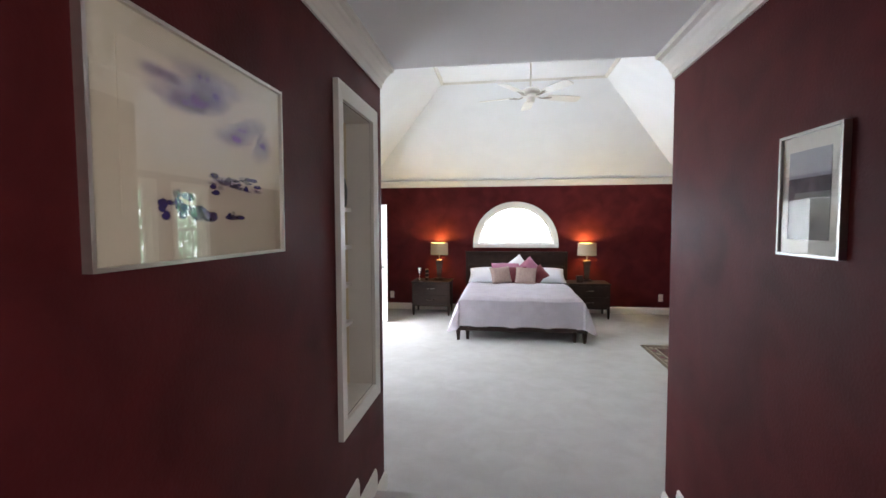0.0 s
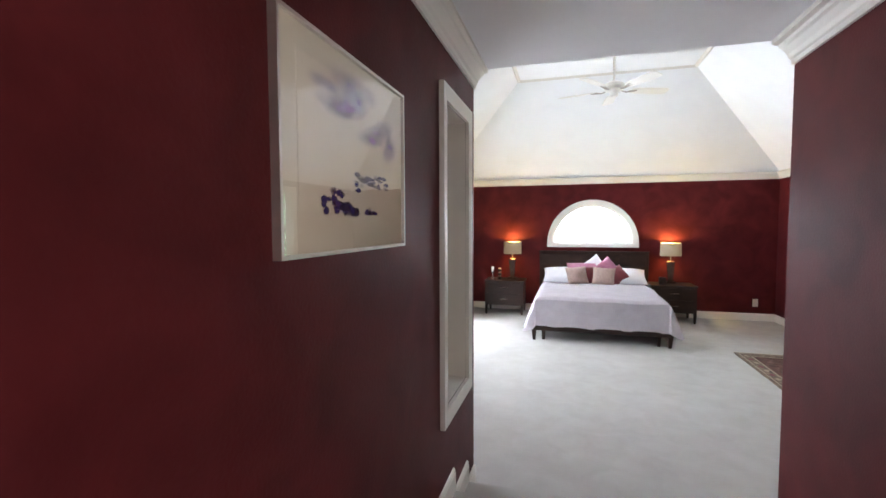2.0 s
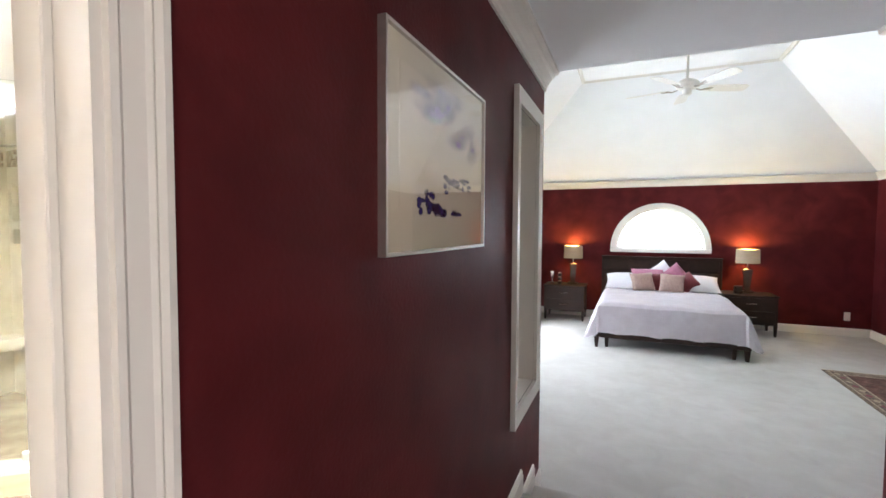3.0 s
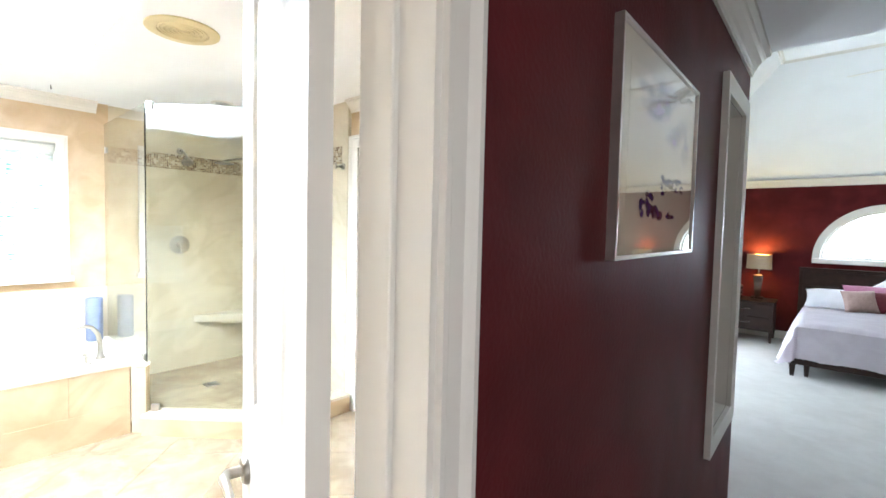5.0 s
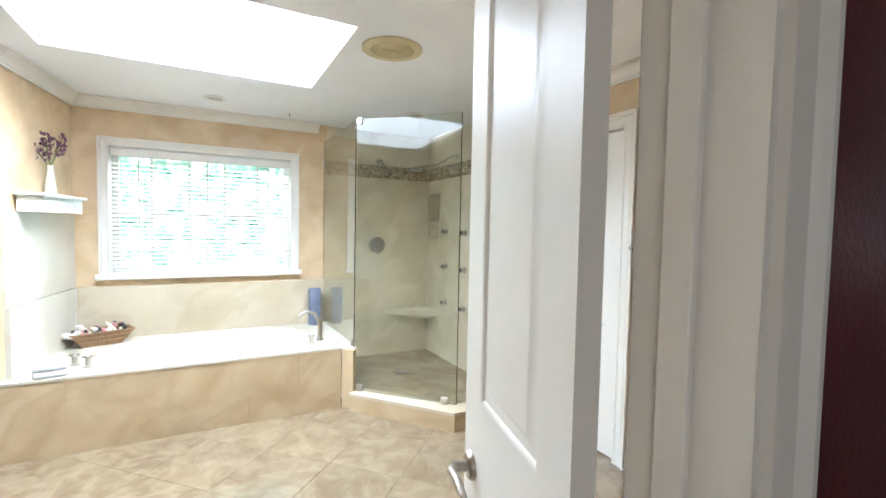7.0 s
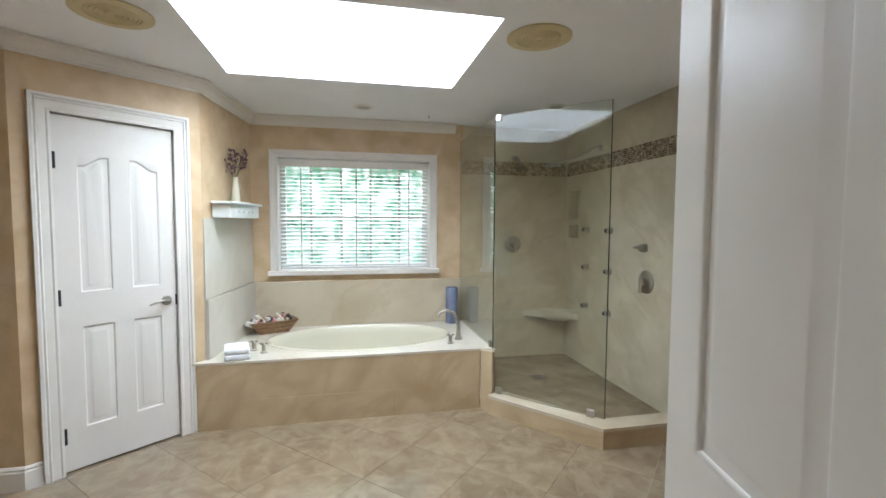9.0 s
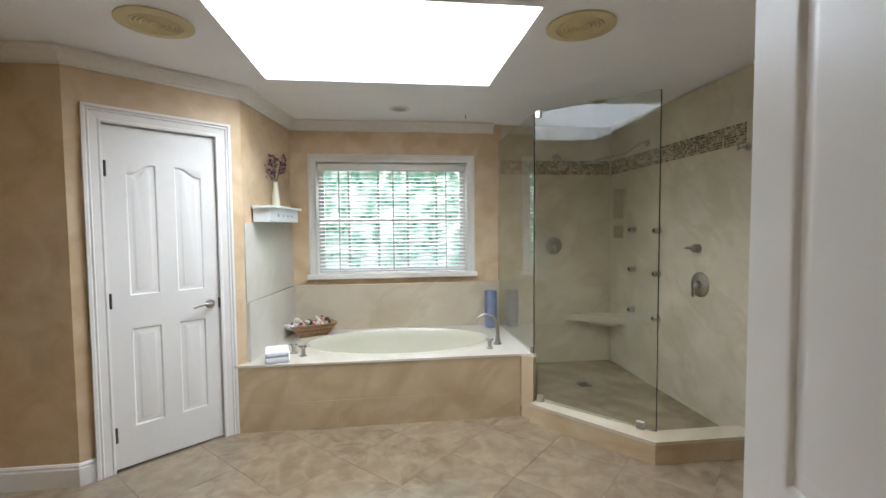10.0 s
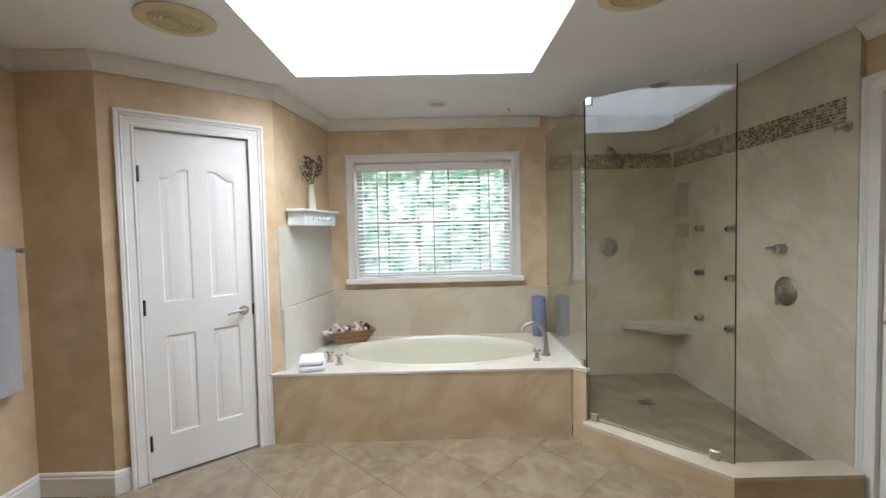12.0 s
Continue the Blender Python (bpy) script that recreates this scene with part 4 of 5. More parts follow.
for k in range(3):
    part("ball", lathe(bmesh.new(), [(0.02, 0.064 * k), (0.034, 0.064 * k + 0.012), (0.036, 0.064 * k + 0.03), (0.022, 0.064 * k + 0.05)], 16), M_WOOD, tt, smooth=True)
    part("band", lathe(bmesh.new(), [(0.022, 0.064 * k + 0.05), (0.029, 0.064 * k + 0.055), (0.022, 0.064 * k + 0.064)], 16), M_PALE, tt, "pale band", smooth=True)
ck = thing("clock", "small dark table clock on the nightstand", "clock", pose(1.24, 7.6, 0.553))
part("body", B(-0.05, 0.05, -0.03, 0.03, 0, 0.11, 0.008, 2), M_WOOD, ck)
part("face", lathe(bmesh.new(), [(0.0, 0), (0.036, 0), (0.036, 0.004), (0.0, 0.004)], 20, pose(0, -0.03, 0.058, 90), cap=False), M_DARK, ck)


def outlet(m, label="white wall socket plate above the baseboard", kind="socket"):
    o = thing("wall_outlet" if kind == "socket" else "light_switch", label, kind, m)
    part("plate", B(-0.036, 0.036, -0.006, 0, -0.058, 0.058, 0.003), M_TRIM, o)
    for z in ((-0.02, 0.02) if kind == "socket" else (0,)):
        part("insert", B(-0.016, 0.016, -0.009, -0.005, z - 0.015, z + 0.015, 0.003), M_TRIM, o)
    return o


outlet(pose(-1.9, 7.97, 0.255))
outlet(pose(2.59, 7.97, 0.27))

# ceiling fan
fan = thing("ceiling_fan", "white five-blade ceiling fan on a long rod", "ceiling fan", pose(0.33, 5.55, 0.02))
part("rod", tube(bmesh.new(), [(0, 0, 2.98), (0, 0, 3.33)], 0.013, 10), M_TRIM, fan, smooth=True)
part("canopy", lathe(bmesh.new(), [(0.02, 3.3), (0.06, 3.33), (0.07, 3.379)], 20), M_TRIM, fan, smooth=True)
part("motor", lathe(bmesh.new(), [(0.02, 3.0), (0.06, 2.985), (0.105, 2.96), (0.115, 2.93), (0.1, 2.9), (0.06, 2.885), (0.03, 2.88)], 28), M_TRIM, fan, smooth=True)
part("switch_cup", lathe(bmesh.new(), [(0.045, 2.885), (0.045, 2.84), (0.03, 2.825)], 20), M_TRIM, fan, smooth=True)
for k in range(5):
    a = 20 + 72 * k
    m = pose(0, 0, 2.9, 0, 0, a)
    bm = bmesh.new()
    pr = [(0.2, 0.045), (0.26, 0.058), (0.45, 0.066), (0.57, 0.064), (0.6, 0.045)]
    poly = [(x, -y) for x, y in pr] + [(x, y) for x, y in reversed(pr)]
    prism(bm, poly, -0.003, 0.003)
    bmesh.ops.transform(bm, matrix=m @ pose(0, 0, 0, -12), verts=bm.verts)
    part("blade", bm, M_TRIM, fan)
    bm = tube(bmesh.new(), [(0.09, 0, -0.005), (0.14, 0, -0.018), (0.18, 0.015, -0.008), (0.25, 0.015, 0.0)], 0.007, 6)
    tube(bm, [(0.09, 0, -0.005), (0.14, 0, -0.018), (0.18, -0.015, -0.008), (0.25, -0.015, 0.0)], 0.007, 6)
    bmesh.ops.transform(bm, matrix=m, verts=bm.verts)
    part("bracket", bm, M_NICKEL, fan)

# patterned rug
M_RUG = mat("rug_wool", (0.1, 0.025, 0.022), 0.95, color2=(0.2, 0.1, 0.07), scale=14, bump=1, bscale=300, stains=0.5, sscale=9)
M_RUGB = mat("rug_border_wool", (0.05, 0.03, 0.035), 0.95, color2=(0.3, 0.22, 0.15), scale=34, bump=1, bscale=300)
rug = thing("rug", "dark red patterned oriental rug on the carpet", "rug", pose(1.685, 4.3, 0.0))
part("field", B(0.14, 1.0, 0.14, 1.52, 0.002, 0.011), M_RUG, rug)
for a in ((0.0, 1.14, 0, 0.14), (0.0, 1.14, 1.52, 1.66), (0, 0.14, 0.14, 1.52), (1.0, 1.14, 0.14, 1.52)):
    part("border", B(a[0], a[1], a[2], a[3], 0.002, 0.01), M_RUGB, rug)
M_RUGL = mat("rug_cream_wool", (0.36, 0.28, 0.2), 0.95, var=0.15, scale=40, bump=1, bscale=300)
for a in ((0.03, 1.11, 0.03, 0.042), (0.03, 1.11, 1.618, 1.63), (0.03, 0.042, 0.042, 1.618), (1.098, 1.11, 0.042, 1.618),
          (0.125, 1.015, 0.125, 0.14), (0.125, 1.015, 1.52, 1.535), (0.125, 0.14, 0.14, 1.52), (1.0, 1.015, 0.14, 1.52)):
    part("stripe", B(a[0], a[1], a[2], a[3], 0.0025, 0.0115), M_RUGL, rug)
for k in range(12):
    for x in (0.084, 1.056):
        yy = 0.12 + 1.42 * k / 11
        part("motif", prism(bmesh.new(), [(x - 0.028, yy), (x, yy - 0.036), (x + 0.028, yy), (x, yy + 0.036)], 0.003, 0.0112), M_RUGL if k % 2 else M_RED, rug)
for yy, r in ((0.83, 0.26), (0.83, 0.16), (0.38, 0.12), (1.28, 0.12)):
    part("motif", prism(bmesh.new(), [(0.57 - r, yy), (0.57, yy - r * 1.3), (0.57 + r, yy), (0.57, yy + r * 1.3)], 0.003, 0.0114 if r > 0.2 else 0.0122), M_RUGB if r > 0.2 else M_RUGL, rug)
for y, s in ((0, -1), (1.66, 1)):
    bm = bmesh.new()
    for k in range(60):
        x = 0.01 + 1.12 * k / 59
        box(bm, x - 0.004, x + 0.004, min(y, y + s * 0.05), max(y, y + s * 0.05), 0.001, 0.004)
    tagged(part("fringe", bm, M_PALE, rug), kind="stuff")



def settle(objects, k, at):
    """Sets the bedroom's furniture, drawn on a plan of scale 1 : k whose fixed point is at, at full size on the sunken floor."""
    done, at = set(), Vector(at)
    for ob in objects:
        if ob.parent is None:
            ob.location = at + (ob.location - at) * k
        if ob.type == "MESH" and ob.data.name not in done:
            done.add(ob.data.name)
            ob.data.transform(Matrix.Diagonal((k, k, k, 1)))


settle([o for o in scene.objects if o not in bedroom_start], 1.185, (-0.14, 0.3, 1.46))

# ================================================================ corridor things
# shelf niche
M_SHELF = mat("cream_painted_shelf", (0.78, 0.68, 0.5), 0.45, var=0.03, scale=4)
nz = thing("built_in_shelf", "cream built-in shelf niche with white casing", "shelf", kind="structure")
bm = bmesh.new()
dX = CX0 - 0.3
box(bm, dX - 0.012, dX, NY0 - 0.0, NY1 + 0.0, NZ0, NZ1)
for a in ((NY0 - 0.012, NY0), (NY1, NY1 + 0.012)):
    box(bm, dX, CX0 - 0.1405, a[0], a[1], NZ0, NZ1)
box(bm, dX, CX0 - 0.1405, NY0, NY1, NZ0 - 0.012, NZ0)
box(bm, dX, CX0 - 0.1405, NY0, NY1, NZ1, NZ1 + 0.012)
part("carcass", bm, M_SHELF, nz)
for z in (1.573, 1.358, 1.138, 0.915):
    part("shelf", B(dX + 0.001, CX0 - 0.115, NY0 + 0.002, NY1 - 0.002, z - 0.024, z, 0.003), M_TRIM, nz)
pr = [(0.004, 0), (0.004, 0.02), (0.07, 0.026), (0.078, 0.026), (0.078, 0)]
part("casing", sweep([(NY0, NZ0), (NY0, NZ1), (NY1, NZ1), (NY1, NZ0)], pr, lambda s, z, h: (CX0 + h, s, z), closed=True), M_TRIM, nz)
vs = thing("bottle_vase", "dark bottle-shaped vase on the upper shelf", "vase", pose(CX0 - 0.16, 2.79, 1.573))
part("body", lathe(bmesh.new(), [(0.045, 0), (0.055, 0.01), (0.06, 0.1), (0.05, 0.16), (0.02, 0.19), (0.014, 0.23), (0.018, 0.24), (0.0, 0.24)], 20, cap=False), M_DARK, vs, smooth=True)


def wash(parent, pts, thick, color, seed, name="brush_stroke", n=26):
    """A soft-edged blot of paint lying on the paper, as a thin irregular patch; pts: centre, half-width, half-height, slant."""
    cx, cz, a, b, sl = pts
    rr = random.Random(seed)
    bm = bmesh.new()
    ph = [rr.uniform(0, 6.28) for _ in range(6)]
    ring = []
    for i in range(n):
        t = 2 * math.pi * i / n
        k = 1 + 0.16 * math.sin(3 * t + ph[0]) + 0.12 * math.sin(5 * t + ph[1]) + 0.08 * math.sin(9 * t + ph[2])
        u, v = a * k * math.cos(t), b * k * math.sin(t)
        ring.append(bm.verts.new((0, cx + u + sl * v, cz + v + u * 0.0)))
    bm.faces.new(ring)
    bmesh.ops.translate(bm, verts=bm.verts, vec=(thick, 0, 0))
    return part(name, bm, color, parent)


def watercolour(c, alpha_name, soft):
    """Thin paint: lets the paper through in uneven amounts."""
    m = bpy.data.materials.new(alpha_name)
    m.use_nodes = True
    nt = m.node_tree
    b = nt.nodes["Principled BSDF"]
    b.inputs["Base Color"].default_value = (*c, 1)
    b.inputs["Roughness"].default_value = 0.9
    b.inputs["Specular IOR Level"].default_value = 0.0
    tc = nt.nodes.new("ShaderNodeTexCoord")
    n = nt.nodes.new("ShaderNodeTexNoise")
    n.inputs["Scale"].default_value, n.inputs["Detail"].default_value = 16, 5
    r = nt.nodes.new("ShaderNodeMapRange")
    r.inputs["From Min"].default_value, r.inputs["From Max"].default_value = 0.35, 0.7
    r.inputs["To Min"].default_value, r.inputs["To Max"].default_value = soft[0], soft[1]
    # fades towards the blot's rim
    g = nt.nodes.new("ShaderNodeTexGradient")
    g.gradient_type = "SPHERICAL"
    mp = nt.nodes.new("ShaderNodeMapping")
    mp.inputs["Location"].default_value = (0, -1, -1)
    mp.inputs["Scale"].default_value = (0, 2, 2)
    nt.links.new(tc.outputs["Generated"], mp.inputs["Vector"])
    nt.links.new(mp.outputs["Vector"], g.inputs["Vector"])
    g2 = nt.nodes.new("ShaderNodeMapRange")
    g2.inputs["From Max"].default_value = 0.5 if soft[1] > 1 else 0.95
    g2.interpolation_type = "SMOOTHSTEP"
    nt.links.new(g.outputs["Fac"], g2.inputs["Value"])
    mu = nt.nodes.new("ShaderNodeMath")
    mu.operation = "MULTIPLY"
    nt.links.new(tc.outputs["Object"], n.inputs["Vector"])
    nt.links.new(n.outputs["Fac"], r.inputs["Value"])
    nt.links.new(r.outputs["Result"], mu.inputs[0])
    nt.links.new(g2.outputs["Result"], mu.inputs[1])
    nt.links.new(mu.outputs[0], b.inputs["Alpha"])
    return m


def framed(name, label, x, y0, y1, z0, z1, s, mats):
    """A framed picture on the wall plane x; s is the way out of the wall."""
    f = thing(name, label, "picture")
    d = 0.022
    X = lambda h: x + s * h
    bx = lambda a, b: (min(X(a), X(b)), max(X(a), X(b)))
    fw = 0.009
    part("backing", B(*bx(0.001, 0.01), y0 + 0.004, y1 - 0.004, z0 + 0.004, z1 - 0.004), mats[0], f)
    part("frame", sweep([(y0, z0), (y1, z0), (y1, z1), (y0, z1)], [(0, 0), (0, d), (fw, d), (fw, 0.0105), (0.006, 0)], lambda a, z, h: (X(h), a, z), closed=True), mats[1], f, "thin polished metal frame")
    gl = part("glazing", B(*bx(0.0145, 0.0165), y0 + fw - 0.002, y1 - fw + 0.002, z0 + fw - 0.002, z1 - fw + 0.002), M_GLASS, f, "clear picture glass")
    gl.visible_shadow = False
    return f


M_FRAME1 = mat("satin_silver_frame", (0.66, 0.6, 0.56), 0.28, 0.85, var=0.05, scale=20)
M_FRAME2 = mat("dark_pewter_frame", (0.42, 0.4, 0.38), 0.3, 0.9, var=0.1, scale=20)
py0, py1, pz0, pz1 = 1.104, 1.828, 1.384, 1.92
pic = framed("framed_picture", "watercolour of violet clouds in a silver frame", CX0, py0, py1, pz0, pz1, 1, [M_MAT_BOARD, M_FRAME1])
M_PAPER = mat("watercolour_paper", (0.66, 0.58, 0.45), 0.9, var=0.03, scale=4)
part("sheet", B(CX0 + 0.01, CX0 + 0.0108, py0 + 0.08, py1 - 0.05, pz0 + 0.11, pz1 - 0.07), M_PAPER, pic, "pale cream watercolour paper")
V1 = watercolour((0.2, 0.06, 0.32), "violet_wash", (0.5, 0.95))
V2 = watercolour((0.2, 0.11, 0.36), "blue_violet_wash", (0.4, 0.8))
V3 = watercolour((0.045, 0.04, 0.14), "indigo_ink", (0.5, 1.5))
W, H = py1 - py0, pz1 - pz0
L = 0.0111
blots = [((0.36, 0.72, 0.15, 0.05, 0.5), V1), ((0.44, 0.75, 0.17, 0.06, 0.6), V1), ((0.52, 0.8, 0.15, 0.05, 0.5), V2), ((0.27, 0.79, 0.12, 0.03, 0.2), V2), ((0.62, 0.62, 0.14, 0.04, 0.9), V1),
         ((0.7, 0.67, 0.12, 0.05, 1.0), V2), ((0.79, 0.72, 0.1, 0.06, 1.0), V2), ((0.84, 0.6, 0.08, 0.09, 0.8), V2), ((0.5, 0.86, 0.24, 0.05, 0.2), V2)]
rk = random.Random(5)
for _ in range(34):
    x = rk.uniform(0.5, 0.8)
    blots.append(((x, 0.405 - 0.25 * abs(x - 0.68) * rk.random() + rk.uniform(-0.045, 0.025), rk.uniform(0.014, 0.042), rk.uniform(0.006, 0.013), 0.3), V3 if rk.random() < 0.55 else V2))
for _ in range(46):
    x = rk.uniform(0.25, 0.5)
    top_ = 0.33 - 0.7 * abs(x - 0.33)
    blots.append(((x, rk.uniform(0.2, max(0.22, top_)), rk.uniform(0.012, 0.032), rk.uniform(0.009, 0.02), 0.2), V3))
for _ in range(10):
    blots.append(((rk.uniform(0.58, 0.69), rk.uniform(0.2, 0.235), rk.uniform(0.012, 0.03), rk.uniform(0.006, 0.013), 0.1), V3))
for k, ((cx, cz, a, b, sl), material) in enumerate(blots):
    wash(pic, (py0 + cx * W, pz0 + cz * H, a * W, b * W, sl), CX0 + L + 0.00002 * k, material, k)

qy0, qy1, qz0, qz1 = 1.805, 2.1, 1.365, 1.768
pic2 = framed("framed_picture", "grey landscape photograph in a pewter-coloured metal frame", CX1, qy0, qy1, qz0, qz1, -1, [mat("white_mat_board", (0.72, 0.67, 0.59), 0.8, var=0.02, scale=3), M_FRAME2])
M_PSKY = mat("print_grey_sky", (0.3, 0.3, 0.34), 0.7, color2=(0.4, 0.4, 0.43), scale=9)
M_PLAND = mat("print_dark_hills", (0.05, 0.045, 0.055), 0.7, color2=(0.13, 0.11, 0.12), scale=16)
part("print", B(CX1 - 0.0115, CX1 - 0.01, qy0 + 0.055, qy1 - 0.045, qz0 + 0.255, qz1 - 0.06), M_PSKY, pic2, "pale grey sky of the print")
part("print", B(CX1 - 0.0115, CX1 - 0.01, qy0 + 0.055, qy1 - 0.045, qz0 + 0.055, qz0 + 0.2549), M_PLAND, pic2, "dark land of the print")

# ================================================================ bathroom things
ZD = 0.478                                        # tub deck
# stone panels behind and beside the tub
ob = part("tile_backsplash", B(WX, WX + 0.03, -0.84, 1.09, ZD - 0.02, 0.9, 0.004), M_STONE)
structure(ob, "cream limestone splashback behind the bathtub", "tile")
d2 = (Vector((WX, -0.866)) - A1).normalized()
nn = Vector((d2.y, -d2.x))
bm = prism(bmesh.new(), [tuple(A1 + nn * 0.0015), tuple(Vector((WX, -0.866)) + nn * 0.0015), tuple(Vector((WX, -0.866)) + nn * 0.03), tuple(A1 + nn * 0.03)], 0.0, 0.9)
structure(part("tile_side", bm, M_STONEW), "cream limestone slab on the wall beside the bathtub", "tile")
# upper slab: its pale stone tone also takes in the window's glare
bm = prism(bmesh.new(), [tuple(A1 + nn * 0.0015), tuple(Vector((WX, -0.866)) + nn * 0.0015), tuple(Vector((WX, -0.866)) + nn * 0.012), tuple(A1 + nn * 0.012)], 0.905, 1.47)
structure(part("tile_side_upper", bm, M_STONEW), "pale polished limestone slab above the tub's side, glare in its tone", "tile")

tub = thing("bathtub", "oval bone-coloured bathtub set in a limestone deck", "bathtub")
outer = [(-3.875, -1.06), (-3.875, 0.99), (-3.79, 1.055), (-3.83, 1.095), (WX + 0.002, 1.095), (WX + 0.002, -0.87), (-3.95, -0.992)]
cx, cy, rx, ry = -4.4, 0.1, 0.42, 0.76


def ray_out(a):
    """Where a ray from the oval's centre leaves the deck's outline."""
    dx, dy = math.cos(a), math.sin(a)
    best = None
    for (x0, y0), (x1, y1) in zip(outer, outer[1:] + outer[:1]):
        ex, ey = x1 - x0, y1 - y0
        det = dx * ey - dy * ex
        if abs(det) < 1e-9:
            continue
        t = ((x0 - cx) * ey - (y0 - cy) * ex) / det
        u = ((x0 - cx) * dy - (y0 - cy) * dx) / det
        if t > 0 and -1e-6 <= u <= 1 + 1e-6 and (best is None or t < best):
            best = t
    return cx + dx * best, cy + dy * best


angs = sorted([2 * math.pi * i / 72 for i in range(72)] + [math.atan2(y - cy, x - cx) % (2 * math.pi) for x, y in outer])
bm = bmesh.new()
pin = [(cx + rx * math.cos(a), cy + ry * math.sin(a)) for a in angs]
pout = [ray_out(a) for a in angs]
n = len(angs)
T = [bm.verts.new((x, y, ZD)) for x, y in pout]
I = [bm.verts.new((x, y, ZD)) for x, y in pin]
Bt = [bm.verts.new((x, y, ZD - 0.016)) for x, y in pout]
Ib = [bm.verts.new((x, y, ZD - 0.03)) for x, y in pin]
for i in range(n):
    j = (i + 1) % n
    bm.faces.new((T[i], T[j], I[j], I[i]))
    bm.faces.new((Bt[i], Bt[j], Ib[j], Ib[i]))
    bm.faces.new((T[i], T[j], Bt[j], Bt[i]))
    bm.faces.new((I[i], I[j], Ib[j], Ib[i]))
part("deck", bm, marble("deck_limestone", (0.64, 0.58, 0.47), (0.7, 0.65, 0.54), (0.5, 0.42, 0.3), 2.0, 0.14), tub, "polished cream limestone deck")
bm = bmesh.new()
rings = []
for k, (f, z) in enumerate([(1.025, 0.001), (1.022, 0.006), (1.0, 0.009), (0.975, 0.008), (0.95, -0.004), (0.91, -0.06), (0.86, -0.25), (0.78, -0.36), (0.6, -0.4), (0.3, -0.405)]):
    rings.append([bm.verts.new((cx + rx * f * math.cos(2 * math.pi * i / 72), cy + ry * (1 - (1 - f) * rx / ry * 1.0) * math.sin(2 * math.pi * i / 72), ZD + z)) for i in range(72)])
for a, b in zip(rings, rings[1:]):
    for i in range(72):
        bm.faces.new((a[i], a[(i + 1) % 72], b[(i + 1) % 72], b[i]))
bm.faces.new(rings[-1])
part("basin", bm, M_TUB, tub, "glossy bone acrylic basin", smooth=True)
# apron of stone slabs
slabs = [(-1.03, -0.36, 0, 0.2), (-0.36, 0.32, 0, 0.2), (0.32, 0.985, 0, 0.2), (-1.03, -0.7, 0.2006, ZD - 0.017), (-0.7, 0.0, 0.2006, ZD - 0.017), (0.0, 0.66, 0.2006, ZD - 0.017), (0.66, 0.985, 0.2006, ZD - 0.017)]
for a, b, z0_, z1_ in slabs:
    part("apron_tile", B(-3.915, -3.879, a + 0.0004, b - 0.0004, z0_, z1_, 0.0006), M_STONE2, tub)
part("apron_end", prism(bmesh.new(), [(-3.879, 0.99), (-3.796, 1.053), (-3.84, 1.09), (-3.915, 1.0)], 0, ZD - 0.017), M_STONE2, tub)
part("apron_core", B(-3.99, -3.918, -1.0, 0.98, 0, ZD - 0.032), M_GROUT, tub)
part("apron_side", B(WX + 0.04, -3.94, 1.04, 1.09, 0.0, ZD - 0.032), M_SHOWER, tub)


def cross_handle(x, y, label):
    h = thing("deck_tap", label, "tap", pose(x, y, ZD))
    part("stem", lathe(bmesh.new(), [(0.028, 0), (0.028, 0.006), (0.016, 0.014), (0.015, 0.05), (0.019, 0.056), (0.013, 0.066)], 18), M_NICKEL, h, smooth=True)
    bm = tube(bmesh.new(), [(-0.03, 0, 0.068), (0.03, 0, 0.068)], 0.007, 8)
    tube(bm, [(0, -0.03, 0.068), (0, 0.03, 0.068)], 0.007, 8)
    part("lever", bm, M_NICKEL, h, smooth=True)
    return h


cross_handle(-4.15, -0.71, "brushed nickel tap handle on the tub deck")
cross_handle(-4.07, -0.625, "brushed nickel tap handle on the tub deck")
cross_handle(-4.06, 0.79, "brushed nickel tap handle beside the spout")
sp = thing("deck_faucet", "arched brushed nickel tub spout", "faucet", pose(-4.17, 0.88, ZD))
part("base", lathe(bmesh.new(), [(0.032, 0), (0.032, 0.008), (0.022, 0.02), (0.018, 0.04)], 20), M_NICKEL, sp, smooth=True)
pts = [(0, 0, 0.03), (0, 0, 0.1), (0, -0.01, 0.17), (0, -0.045, 0.225), (0, -0.1, 0.245), (0, -0.15, 0.225), (0, -0.17, 0.19)]
part("spout", tube(bmesh.new(), pts, [0.018, 0.016, 0.0145, 0.0135, 0.0125, 0.0125, 0.0135], 14), M_NICKEL, sp, smooth=True)

vz = thing("cylinder_vase", "tall slate-blue cylinder vase on the tub deck", "vase", pose(-4.78, 0.965, ZD))
part("body", lathe(bmesh.new(), [(0.052, 0), (0.056, 0.004), (0.058, 0.34), (0.054, 0.345), (0.05, 0.335), (0.05, 0.02), (0.0, 0.02)], 28, cap=False),
     mat("slate_blue_ceramic", (0.115, 0.135, 0.2), 0.45, color2=(0.17, 0.19, 0.27), scale=8, bump=0.2, bscale=30), vz, smooth=True)
tw = thing("folded_towel", "small folded white towel on the tub deck", "towel", pose(-3.985, -0.79, ZD, 0, 0, 14))
for k in range(2):
    part("fold", B(-0.105 + 0.006 * k, 0.1, -0.085, 0.085 - 0.008 * k, 0.001 + 0.041 * k, 0.044 + 0.041 * k, 0.021, 4), M_TOWEL, tw, smooth=True)
